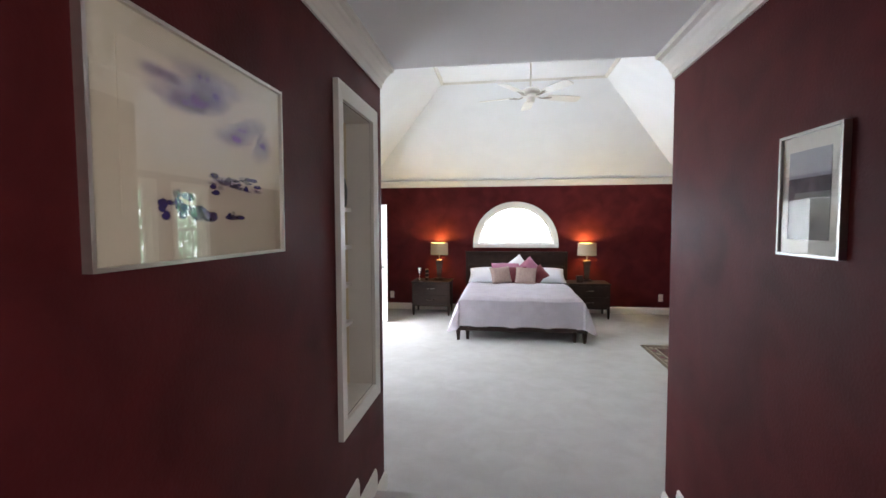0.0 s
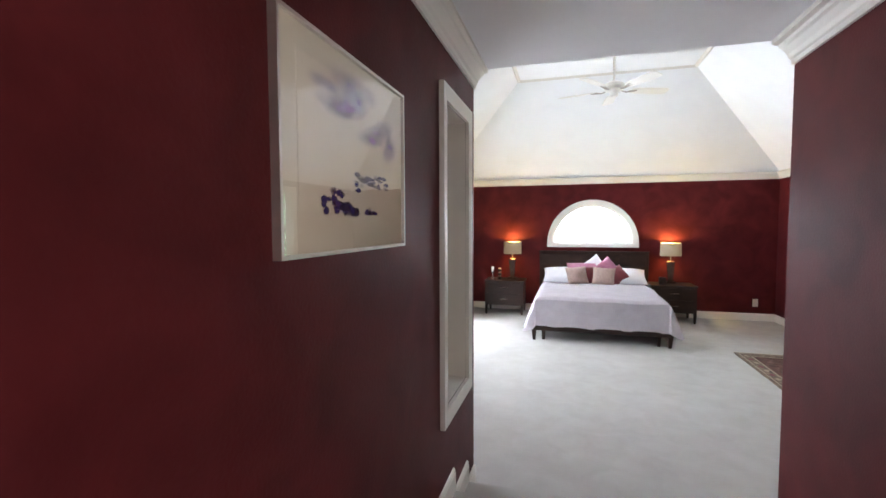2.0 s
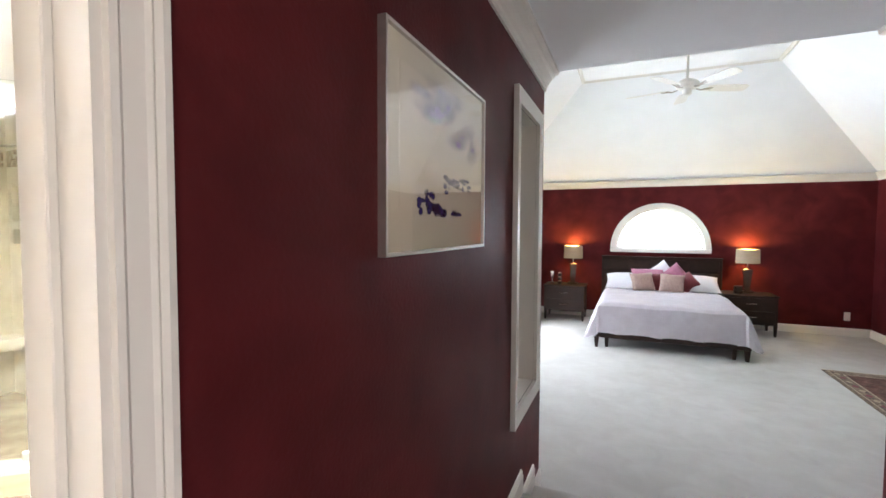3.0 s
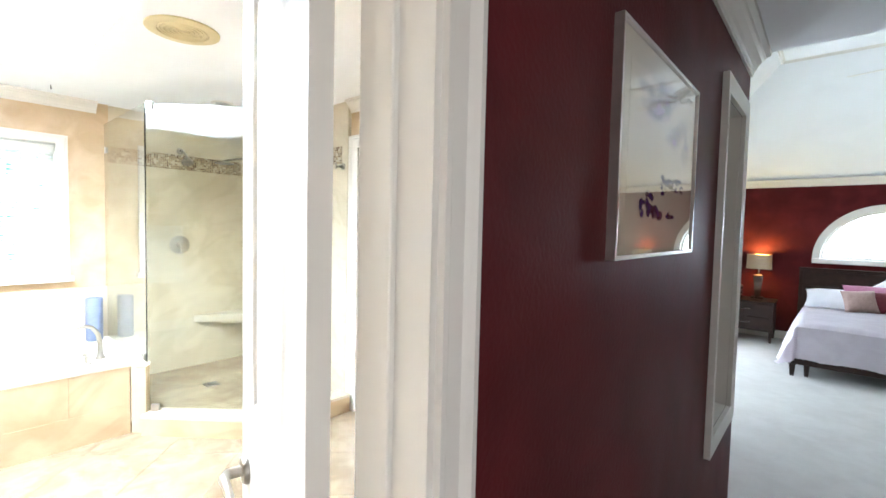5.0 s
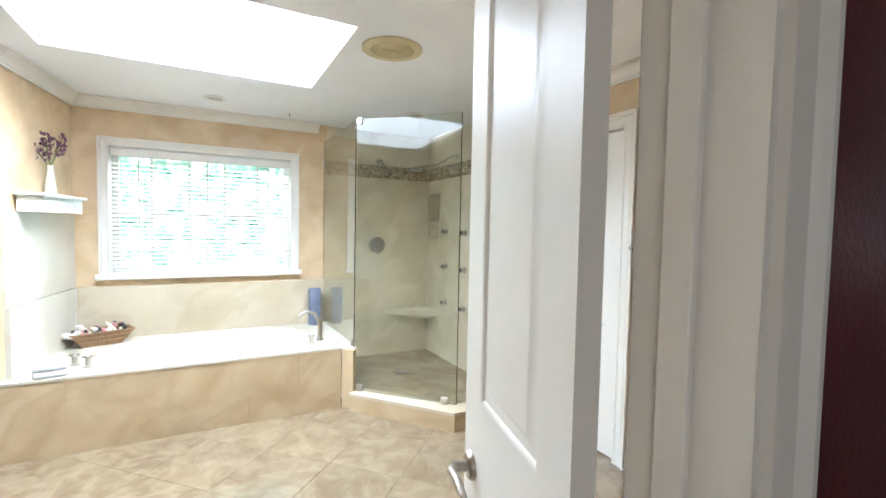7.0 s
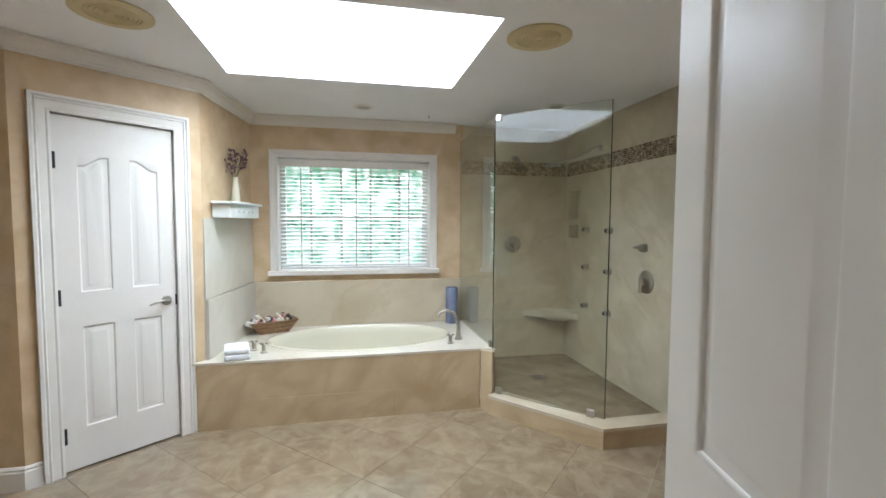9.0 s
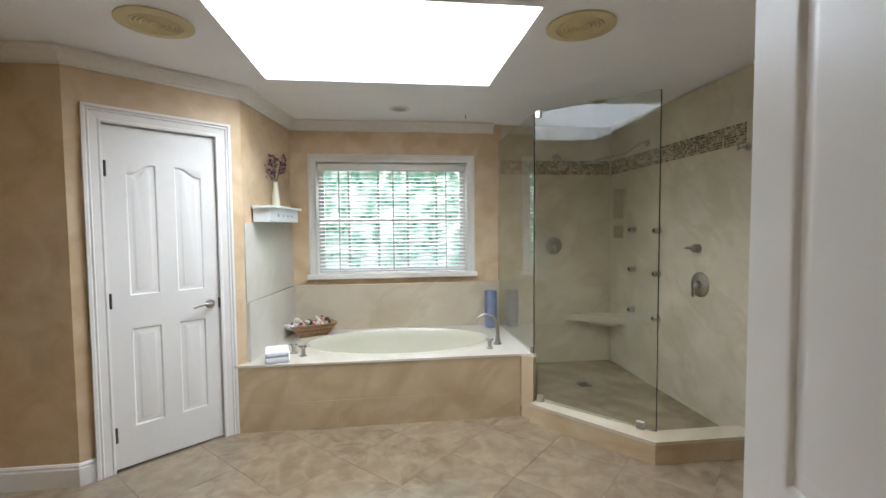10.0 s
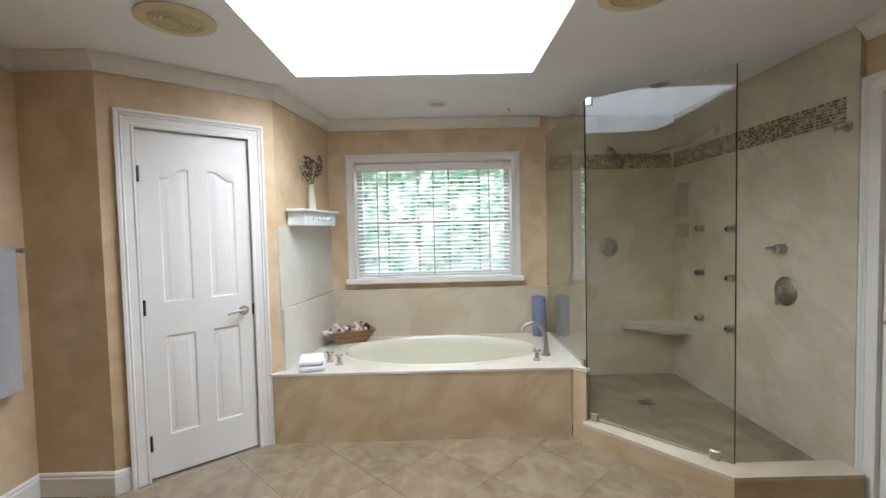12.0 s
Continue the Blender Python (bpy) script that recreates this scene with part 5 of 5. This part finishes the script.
# basket of toiletries
M_WICKER = mat("wicker", (0.2, 0.11, 0.05), 0.7, color2=(0.3, 0.18, 0.09), scale=60, bump=1, bscale=120)
bk = thing("basket", "brown wicker basket full of toiletries on the deck", "basket", pose(-4.72, -0.67, ZD, 0, 0, 22))
bm = bmesh.new()
lv = [((0.07, 0.12), 0.0), ((0.1, 0.2), 0.105), ((0.09, 0.19), 0.105), ((0.06, 0.11), 0.012)]
rings = [[bm.verts.new((sx * r[0], sy * r[1], z)) for sx, sy in ((-1, -1), (1, -1), (1, 1), (-1, 1))] for r, z in lv]
for a, b in zip(rings, rings[1:]):
    for i in range(4):
        bm.faces.new((a[i], a[(i + 1) % 4], b[(i + 1) % 4], b[i]))
bm.faces.new(rings[0]), bm.faces.new(rings[-1])
part("body", bm, M_WICKER, bk)
for z, (a, b) in ((0.105, (0.1, 0.2)), (0.07, (0.091, 0.175)), (0.035, (0.081, 0.148))):
    part("weave", tube(bmesh.new(), [(-a, -b, z), (a, -b, z), (a, b, z), (-a, b, z), (-a, -b, z)], 0.006, 6), M_WICKER, bk)
rb = random.Random(11)
cols = [mat("white_plastic", (0.75, 0.74, 0.72), 0.35, var=0.03, scale=9), mat("rose_plastic", (0.5, 0.2, 0.2), 0.4, var=0.05, scale=9), mat("cream_plastic", (0.7, 0.62, 0.5), 0.4, var=0.05, scale=9), M_DARK]
for k in range(15):
    y = -0.15 + 0.3 * (k % 8) / 7 + rb.uniform(-0.012, 0.012)
    x = -0.035 if k < 8 else 0.04
    bt = thing("bottle", ("small white toiletry bottle in the basket", "small rose toiletry bottle in the basket", "small cream toiletry tube in the basket", "small dark toiletry bottle in the basket")[k % 4], "bottle",
               pose(-4.72 + x - y * 0.38, -0.67 + y, ZD + 0.075 + abs(y) * 0.05, rb.uniform(-65, 65), rb.uniform(-55, 55), rb.uniform(0, 360)), "toiletries in the basket")
    r = rb.uniform(0.014, 0.024)
    h = rb.uniform(0.07, 0.11)
    part("body", lathe(bmesh.new(), [(r * 0.9, 0), (r, 0.006), (r, h * 0.75), (r * 0.5, h * 0.85)], 12), cols[k % 4], bt, smooth=True)
    part("cap", lathe(bmesh.new(), [(r * 0.55, h * 0.85), (r * 0.55, h), (0.001, h + 0.002)], 10), cols[(k + 2) % 4], bt, smooth=True)

# wall shelf with a flower vase
M_MINT = mat("white_shelf_paint", (0.76, 0.79, 0.76), 0.4, var=0.03, scale=6)
sd = math.degrees(math.atan2(-d2.y, -d2.x))
sh = thing("wall_shelf", "white wooden box shelf with little pegs on the wall", "shelf", pose(-4.38, -0.922, 1.475, 0, 0, sd))
part("board", B(-0.32, 0.32, 0.0, 0.155, 0.1, 0.118, 0.003), M_MINT, sh)
part("box", B(-0.295, 0.295, 0.0, 0.13, 0.0, 0.1, 0.002), M_MINT, sh)
for k in range(4):
    part("knob", lathe(bmesh.new(), [(0.011, 0), (0.012, 0.008), (0.004, 0.012)], 12, pose(-0.15 + 0.1 * k, 0.13, 0.05, -90)), M_MINT, sh, smooth=True)
fv = thing("flower_vase", "white bud vase with dried purple flowers on the shelf", "vase", pose(-4.4, -0.872, 1.594))
part("body", lathe(bmesh.new(), [(0.034, 0), (0.036, 0.005), (0.03, 0.09), (0.018, 0.18), (0.022, 0.2), (0.017, 0.198), (0.0, 0.15)], 20, cap=False), M_TUB, fv, smooth=True)
M_PETAL = mat("purple_petal", (0.13, 0.05, 0.1), 0.8, color2=(0.28, 0.14, 0.2), scale=40)
M_STEM = mat("dry_stem", (0.12, 0.14, 0.05), 0.8, var=0.2, scale=40)
rf = random.Random(3)
for k in range(9):
    a, t = rf.uniform(0, 6.28), rf.uniform(0.02, 0.09)
    tip = Vector((t * math.cos(a), t * math.sin(a), rf.uniform(0.27, 0.42)))
    part("stem", tube(bmesh.new(), [(0, 0, 0.17), tuple(tip * 0.6 + Vector((0, 0, 0.08))), tuple(tip)], 0.0022, 5), M_STEM, fv)
    bm = bmesh.new()
    for q in range(16):
        c = tip + Vector((rf.uniform(-0.025, 0.025), rf.uniform(-0.025, 0.025), rf.uniform(-0.045, 0.02)))
        m = Matrix.Translation(c) @ Euler((rf.uniform(0, 6), rf.uniform(0, 6), 0)).to_matrix().to_4x4()
        vsq = [bm.verts.new(m @ Vector(p_)) for p_ in ((0, 0, 0), (0.016, 0.012, 0.003), (0.03, 0, 0.008), (0.016, -0.012, 0.002))]
        bm.faces.new(vsq)
    bmesh.ops.solidify(bm, geom=bm.faces[:], thickness=0.0015)
    part("blossom", bm, M_PETAL, fv)

# ---------------------------------------------------------------- shower
G0, G1 = Vector((-3.83, 1.075)), Vector((-3.215, 1.645))       # glass corner and free edge
gd = (G1 - G0).normalized()
gn = Vector((gd.y, -gd.x))                                      # towards the room
c0 = G0 + gn * 0.075
c1 = Vector((-3.105, 1.572))
pan = [(-3.14, SY), (-3.14, 1.64), tuple(G0 - gn * 0.07), (-3.95, 1.092), (SX, 1.092), (SX, SY)]
ob = part("shower_floor", prism(bmesh.new(), pan, -0.005, 0.06), marble("shower_floor_stone", (0.22, 0.165, 0.1), (0.33, 0.26, 0.165), (0.15, 0.105, 0.06), 4.0, 0.25))
structure(ob, "tan limestone shower floor behind the kerb", "floor")
cb = thing("shower_kerb", "low cream limestone kerb round the shower", "kerb", kind="structure")
c0i, c1i = G0 - gn * 0.07, Vector((-3.245, 1.66))
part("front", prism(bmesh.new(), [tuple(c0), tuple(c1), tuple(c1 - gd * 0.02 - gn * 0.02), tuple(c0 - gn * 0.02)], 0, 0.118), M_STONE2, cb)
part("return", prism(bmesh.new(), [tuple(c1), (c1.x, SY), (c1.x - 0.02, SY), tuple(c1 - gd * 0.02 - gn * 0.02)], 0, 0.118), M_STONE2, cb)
part("cap", prism(bmesh.new(), [tuple(c0 + gn * 0.004), tuple(c1 + gn * 0.004), (c1.x + 0.006, SY), (c1i.x, SY), tuple(c1i), tuple(c0i)], 0.1185, 0.14), M_STONE, cb, "polished pale limestone cap")

gp = thing("shower_screen", "frameless angled shower glass with green edges", "shower screen")
ZG0, ZG1 = 0.15, 2.235
t5 = 0.005
quad = [tuple(G0 + gn * t5), tuple(G1 + gn * t5), tuple(G1 - gn * t5), tuple(G0 - gn * t5)]
ob = part("pane", prism(bmesh.new(), quad, ZG0, ZG1), M_SHGLASS, gp, "clear slightly green glass")
ob.visible_shadow = False
e0 = G1 + gd * 0.0004
ob = part("edge", prism(bmesh.new(), [tuple(e0 + gn * t5), tuple(e0 + gd * 0.004 + gn * t5), tuple(e0 + gd * 0.004 - gn * t5), tuple(e0 - gn * t5)], ZG0, ZG1), M_GLEDGE, gp, "dark polished glass edge")
gp2 = thing("shower_screen", "clear glass panel between bathtub and shower", "shower screen")
ob = part("pane", B(SX + 0.035, G0.x - 0.012, 1.07, 1.08, ZD + 0.004, ZG1), M_SHGLASS, gp2, "clear slightly green glass")
ob.visible_shadow = False


def clip(screen, p, z, turn, w=0.05):
    """A clamp that holds the glass between two plates."""
    bm = B(-w / 2, w / 2, 0.0055, 0.014, -0.025, 0.025, 0.002)
    box(bm, -w / 2, w / 2, -0.014, -0.0055, -0.025, 0.025, 0.002)
    bmesh.ops.transform(bm, matrix=pose(p[0], p[1], z, 0, 0, turn), verts=bm.verts)
    part("clamp", bm, M_NICKEL, screen, "small square nickel clamp")


ga = math.degrees(math.atan2(gd.y, gd.x))
clip(gp, G0 + gd * 0.05, 0.166, ga)
clip(gp, G1 - gd * 0.09, 0.166, ga)
clip(gp, G0 + gd * 0.028, ZG1 - 0.012, ga, 0.04)
clip(gp2, (G0.x - 0.06, 1.075), ZD + 0.027, 0)
clip(gp2, (WX + 0.065, 1.075), 2.02, 0, 0.03)

# corner bench, drain
bn = thing("shower_bench", "triangular limestone corner seat in the shower", "bench", pose(SX, SY, 0))
part("seat", prism(bmesh.new(), [(0.001, -0.001), (0.001, -0.47), (0.3, -0.001)], 0.485, 0.55), M_SHOWER, bn)
part("bracket", prism(bmesh.new(), [(0.001, -0.001), (0.001, -0.22), (0.13, -0.001)], 0.43, 0.484), M_SHOWER, bn)
dn = thing("floor_drain", "square nickel drain in the shower floor", "drain", pose(-4.28, 1.67, 0.0605))
part("frame", B(-0.055, 0.055, -0.055, 0.055, 0, 0.004, 0.001), M_NICKEL, dn)
for k in range(5):
    part("slot", B(-0.04, 0.04, -0.036 + 0.018 * k - 0.004, -0.036 + 0.018 * k + 0.004, 0.0041, 0.0048), M_DARK, dn)


def jet(x, z):
    j = thing("body_jet", "round nickel body spray on the shower wall", "shower jet", pose(x, SY, z), "body sprays")
    part("rose", lathe(bmesh.new(), [(0.03, 0), (0.03, 0.006), (0.014, 0.01), (0.013, 0.025), (0.024, 0.032), (0.026, 0.045), (0.02, 0.052)], 18, pose(0, 0, 0, 90)), M_NICKEL, j, smooth=True)
    part("nozzle", lathe(bmesh.new(), [(0.017, 0.0525), (0.015, 0.056)], 14, pose(0, 0, 0, 90)), M_DARK, j, "dark rubber nozzle", smooth=True)


for z in (1.387, 1.03, 0.66):
    jet(-4.49, z)
    jet(-4.115, z - 0.006)


def valve(m, r, label, dial=True):
    v = thing("shower_valve", label, "valve", m)
    part("plate", lathe(bmesh.new(), [(r, 0), (r, 0.005), (r * 0.93, 0.01), (0.03, 0.014), (0.028, 0.045), (0.022, 0.05)], 32, pose(0, 0, 0, 90)), M_NICKEL, v, smooth=True)
    part("lever", tube(bmesh.new(), [(0, -0.04, 0), (0, -0.055, -0.02), (-0.004, -0.056, -0.085)] if dial else [(0, -0.045, 0), (-0.04, -0.055, 0.004), (-0.07, -0.055, 0.0)], [0.013, 0.011, 0.008], 10), M_NICKEL, v, smooth=True)


valve(pose(-3.625, SY, 0.997), 0.09, "large round nickel shower valve with a lever")
valve(pose(-3.648, SY, 1.257), 0.032, "small nickel shower diverter handle", False)
valve(pose(SX, 1.64, 1.232, 0, 0, 90), 0.085, "large round nickel shower valve with a lever")


def shower_head(m, arm, drop, label):
    s = thing("wall_shower", label, "shower head", m)
    part("flange", lathe(bmesh.new(), [(0.03, 0), (0.03, 0.005), (0.014, 0.014)], 18, pose(0, 0, 0, 90)), M_NICKEL, s, smooth=True)
    pts = [(0, 0, 0), (0, -arm * 0.3, 0.012), (0, -arm * 0.6, -0.01), (0, -arm * 0.9, -drop * 0.7), (0, -arm, -drop)]
    part("arm", tube(bmesh.new(), pts, 0.0095, 10), M_NICKEL, s, smooth=True)
    part("head", lathe(bmesh.new(), [(0.012, 0.0), (0.02, -0.02), (0.045, -0.05), (0.05, -0.07), (0.044, -0.075)], 22, pose(0, -arm, -drop, -25)), M_NICKEL, s, smooth=True)


shower_head(pose(SX, 1.65, 2.1, 0, 0, 90), 0.16, 0.06, "nickel shower head on a bent arm")
s2 = thing("wall_shower", "nickel rain shower head on a long curved arm", "shower head", pose(-4.3, SY, 2.13))
part("flange", lathe(bmesh.new(), [(0.03, 0), (0.03, 0.005), (0.014, 0.014)], 18, pose(0, 0, 0, 90)), M_NICKEL, s2, smooth=True)
part("arm", tube(bmesh.new(), [(0, 0, 0), (-0.01, -0.05, 0.005), (-0.06, -0.1, -0.04), (-0.14, -0.14, -0.075), (-0.36, -0.26, -0.09), (-0.4, -0.28, -0.1)], 0.009, 10), M_NICKEL, s2, smooth=True)
part("head", lathe(bmesh.new(), [(0.012, -0.09), (0.02, -0.105), (0.085, -0.115), (0.085, -0.125), (0.0, -0.125)], 26, pose(-0.4, -0.28, 0), cap=False), M_NICKEL, s2, smooth=True)
hk = thing("robe_hook", "nickel robe hook on the shower wall", "hook", pose(-3.225, SY, 1.905))
part("base", lathe(bmesh.new(), [(0.026, 0), (0.026, 0.006), (0.012, 0.01), (0.012, 0.03)], 18, pose(0, 0, 0, 90)), M_NICKEL, hk, smooth=True)
part("arm", tube(bmesh.new(), [(0, -0.03, 0), (-0.015, -0.045, -0.005), (-0.022, -0.05, -0.02), (-0.022, -0.05, 0.025)], 0.006, 8), M_NICKEL, hk, smooth=True)


# mosaic band on both shower walls
def mosaic_mat():
    m = mat("glass_mosaic", (0.3, 0.2, 0.12), 0.25, var=0.1, scale=9)
    nt = m.node_tree
    g = nt.nodes.new("ShaderNodeNewGeometry")
    r = nt.nodes.new("ShaderNodeValToRGB")
    r.color_ramp.interpolation = "CONSTANT"
    e = r.color_ramp.elements
    e[0].position, e[0].color = 0, (0.17, 0.11, 0.07, 1)
    e[1].position, e[1].color = 0.25, (0.42, 0.33, 0.22, 1)
    for p_, c in ((0.45, (0.28, 0.19, 0.12, 1)), (0.62, (0.55, 0.48, 0.37, 1)), (0.8, (0.3, 0.24, 0.17, 1))):
        k = e.new(p_)
        k.color = c
    nt.links.new(g.outputs["Random Per Island"], r.inputs["Fac"])
    nt.links.new(r.outputs["Color"], nt.nodes["Principled BSDF"].inputs["Base Color"])
    return m


M_MOS = mosaic_mat()


def mosaic(name, a, b, z0_, z1_, place):
    verts, faces = [], []
    rows = 8
    st = (z1_ - z0_) / rows
    k = int((b - a) / st)
    h = 0.004
    for i in range(k):
        for j in range(rows):
            s0_, q0 = a + i * st + 0.0016, z0_ + j * st + 0.0016
            s1_, q1 = s0_ + st - 0.0032, q0 + st - 0.0032
            o = len(verts)
            e_ = 0.0015
            for s_, q_, hh in ((s0_, q0, 0.001), (s1_, q0, 0.001), (s1_, q1, 0.001), (s0_, q1, 0.001), (s0_ + e_, q0 + e_, h), (s1_ - e_, q0 + e_, h), (s1_ - e_, q1 - e_, h), (s0_ + e_, q1 - e_, h)):
                verts.append(place(s_, q_, hh))
            faces += [(o, o + 1, o + 5, o + 4), (o + 1, o + 2, o + 6, o + 5), (o + 2, o + 3, o + 7, o + 6), (o + 3, o, o + 4, o + 7), (o + 4, o + 5, o + 6, o + 7)]
    me = bpy.data.meshes.new(name)
    me.from_pydata(verts, [], faces)
    me.materials.append(M_MOS)
    ob = new(name, me)
    return tagged(ob, "band of small brown and cream glass mosaic tiles", "mosaic", kind="stuff")


mosaic("mosaic_band", SX + 0.005, -3.225, 1.93, 2.065, lambda s, z, h: (s, SY - h, z))
mosaic("mosaic_band", 1.1, SY - 0.005, 1.93, 2.065, lambda s, z, h: (SX + h, s, z))

# ---------------------------------------------------------------- ceiling fittings
M_SPK = mat("aged_cream_plastic", (0.62, 0.52, 0.3), 0.6, var=0.06, scale=8)
for x, y in ((-2.99, -1.055), (-2.82, 0.965)):
    s = thing("ceiling_speaker", "round yellowed speaker grille in the ceiling", "speaker", pose(x, y, ZB), "ceiling speakers")
    part("rim", lathe(bmesh.new(), [(0.165, -0.001), (0.165, -0.008), (0.15, -0.014), (0.115, -0.012), (0.112, -0.004)], 48, cap=False), M_SPK, s, smooth=True)
    part("grille", lathe(bmesh.new(), [(0.0, -0.005), (0.113, -0.005)], 40, cap=False), M_SPK, s)
    for r in (0.025, 0.045, 0.065, 0.085, 0.103):
        part("ring", lathe(bmesh.new(), [(r - 0.006, -0.0055), (r - 0.003, -0.011), (r + 0.003, -0.011), (r + 0.006, -0.0055)], 40, cap=False), M_SPK, s, smooth=True)
for x, y in ((-4.42, 0.12), (-4.05, 1.665)):
    c = thing("recessed_light", "small round recessed ceiling light, off", "ceiling light", pose(x, y, ZB), "recessed lights")
    part("rim", lathe(bmesh.new(), [(0.085, -0.001), (0.085, -0.006), (0.06, -0.009), (0.055, -0.002)], 32, cap=False), M_TRIM, c, smooth=True)
    part("lens", lathe(bmesh.new(), [(0.0, -0.003), (0.056, -0.003)], 28, cap=False), mat("grey_lens", (0.35, 0.35, 0.35), 0.3, var=0.05, scale=20), c)
sk = thing("ceiling_hook", "tiny metal hook in the ceiling", "hook", pose(-4.58, 0.7, ZB))
part("hook", tube(bmesh.new(), [(0, 0, 0), (0, 0, -0.02), (0.006, 0, -0.028), (0.01, 0, -0.02)], 0.003, 6), M_DARK, sk)

# ---------------------------------------------------------------- towels and small fittings
def towel_bar(m, half, label):
    t = thing("towel_bar", label, "towel bar", m)
    for x in (-half, half):
        part("post", lathe(bmesh.new(), [(0.026, 0), (0.026, 0.006), (0.011, 0.012), (0.011, 0.06), (0.015, 0.065), (0.013, 0.078)], 16, pose(x, 0, 0, -90)), M_NICKEL, t, smooth=True)
    part("bar", tube(bmesh.new(), [(-half, 0.062, 0), (half, 0.062, 0)], 0.008, 10), M_NICKEL, t, smooth=True)
    return t


towel_bar(pose(-2.96, -2.13, 1.365), 0.3, "brushed nickel towel bar on the tan wall")
ht = thing("hanging_towel", "white terry towel hanging folded on the bar", "towel", pose(-3.01, -2.068, 1.365))
bm = bmesh.new()
rows = []
for k in range(22):
    s = k / 21
    if s <= 0.48:
        yy, zz = 0.016, -0.72 + 0.73 * (s / 0.48)
    elif s < 0.56:
        a = math.pi * (s - 0.48) / 0.08
        yy, zz = 0.016 * math.cos(a), 0.01 + 0.012 * math.sin(a)
    else:
        yy, zz = -0.016, 0.01 - 0.6 * (s - 0.56) / 0.44
    rows.append([bm.verts.new((-0.2 + 0.4 * i / 16, yy + 0.004 * math.sin(i * 1.1 + zz * 4) * (1 if yy > 0 else -0.3), zz)) for i in range(17)])
for a, b in zip(rows, rows[1:]):
    for i in range(16):
        bm.faces.new((a[i], a[i + 1], b[i + 1], b[i]))
bmesh.ops.solidify(bm, geom=bm.faces[:], thickness=0.009)
part("cloth", bm, M_TOWEL, ht, smooth=True)
towel_bar(pose(-1.96, SY + 0.03, 1.33, 0, 0, 180), 0.25, "brushed nickel towel bar near the door")
outlet(pose(-2.17, SY + 0.03, 1.2), "white light switch plate on the tan wall", "switch")

# ---------------------------------------------------------------- floor tiles, laid diagonally
TS = 0.457
me_tile = None
ca = math.cos(math.pi / 4)
ox, oy = -3.09, 0.06
for i in range(-9, 10):
    for j in range(-9, 10):
        x = ox + ((i + 0.5) - (j + 0.5)) * TS * ca
        y = oy + ((i + 0.5) + (j + 0.5)) * TS * ca
        if not (-4.3 < x < -0.62 and -2.45 < y < 2.5):
            continue
        if me_tile is None:
            bm = bmesh.new()
            hh = TS / 2 - 0.0011
            lo_ = [bm.verts.new((sx * hh, sy * hh, -0.007)) for sx, sy in ((-1, -1), (1, -1), (1, 1), (-1, 1))]
            mi_ = [bm.verts.new((sx * hh, sy * hh, -0.0003)) for sx, sy in ((-1, -1), (1, -1), (1, 1), (-1, 1))]
            hi_ = [bm.verts.new((sx * (hh - 0.0003), sy * (hh - 0.0003), 0)) for sx, sy in ((-1, -1), (1, -1), (1, 1), (-1, 1))]
            bm.faces.new(hi_)
            for A_, B_ in ((lo_, mi_), (mi_, hi_)):
                for q in range(4):
                    bm.faces.new((A_[q], A_[(q + 1) % 4], B_[(q + 1) % 4], B_[q]))
            t0 = part("tile", bm, M_TILE, sub)
            me_tile = t0.data
        else:
            t0 = new("tile", me_tile)
            t0.parent = sub
        t0.matrix_basis = pose(x, y, 0, 0, 0, 45 + 90 * ((i * 7 + j * 3) % 4))
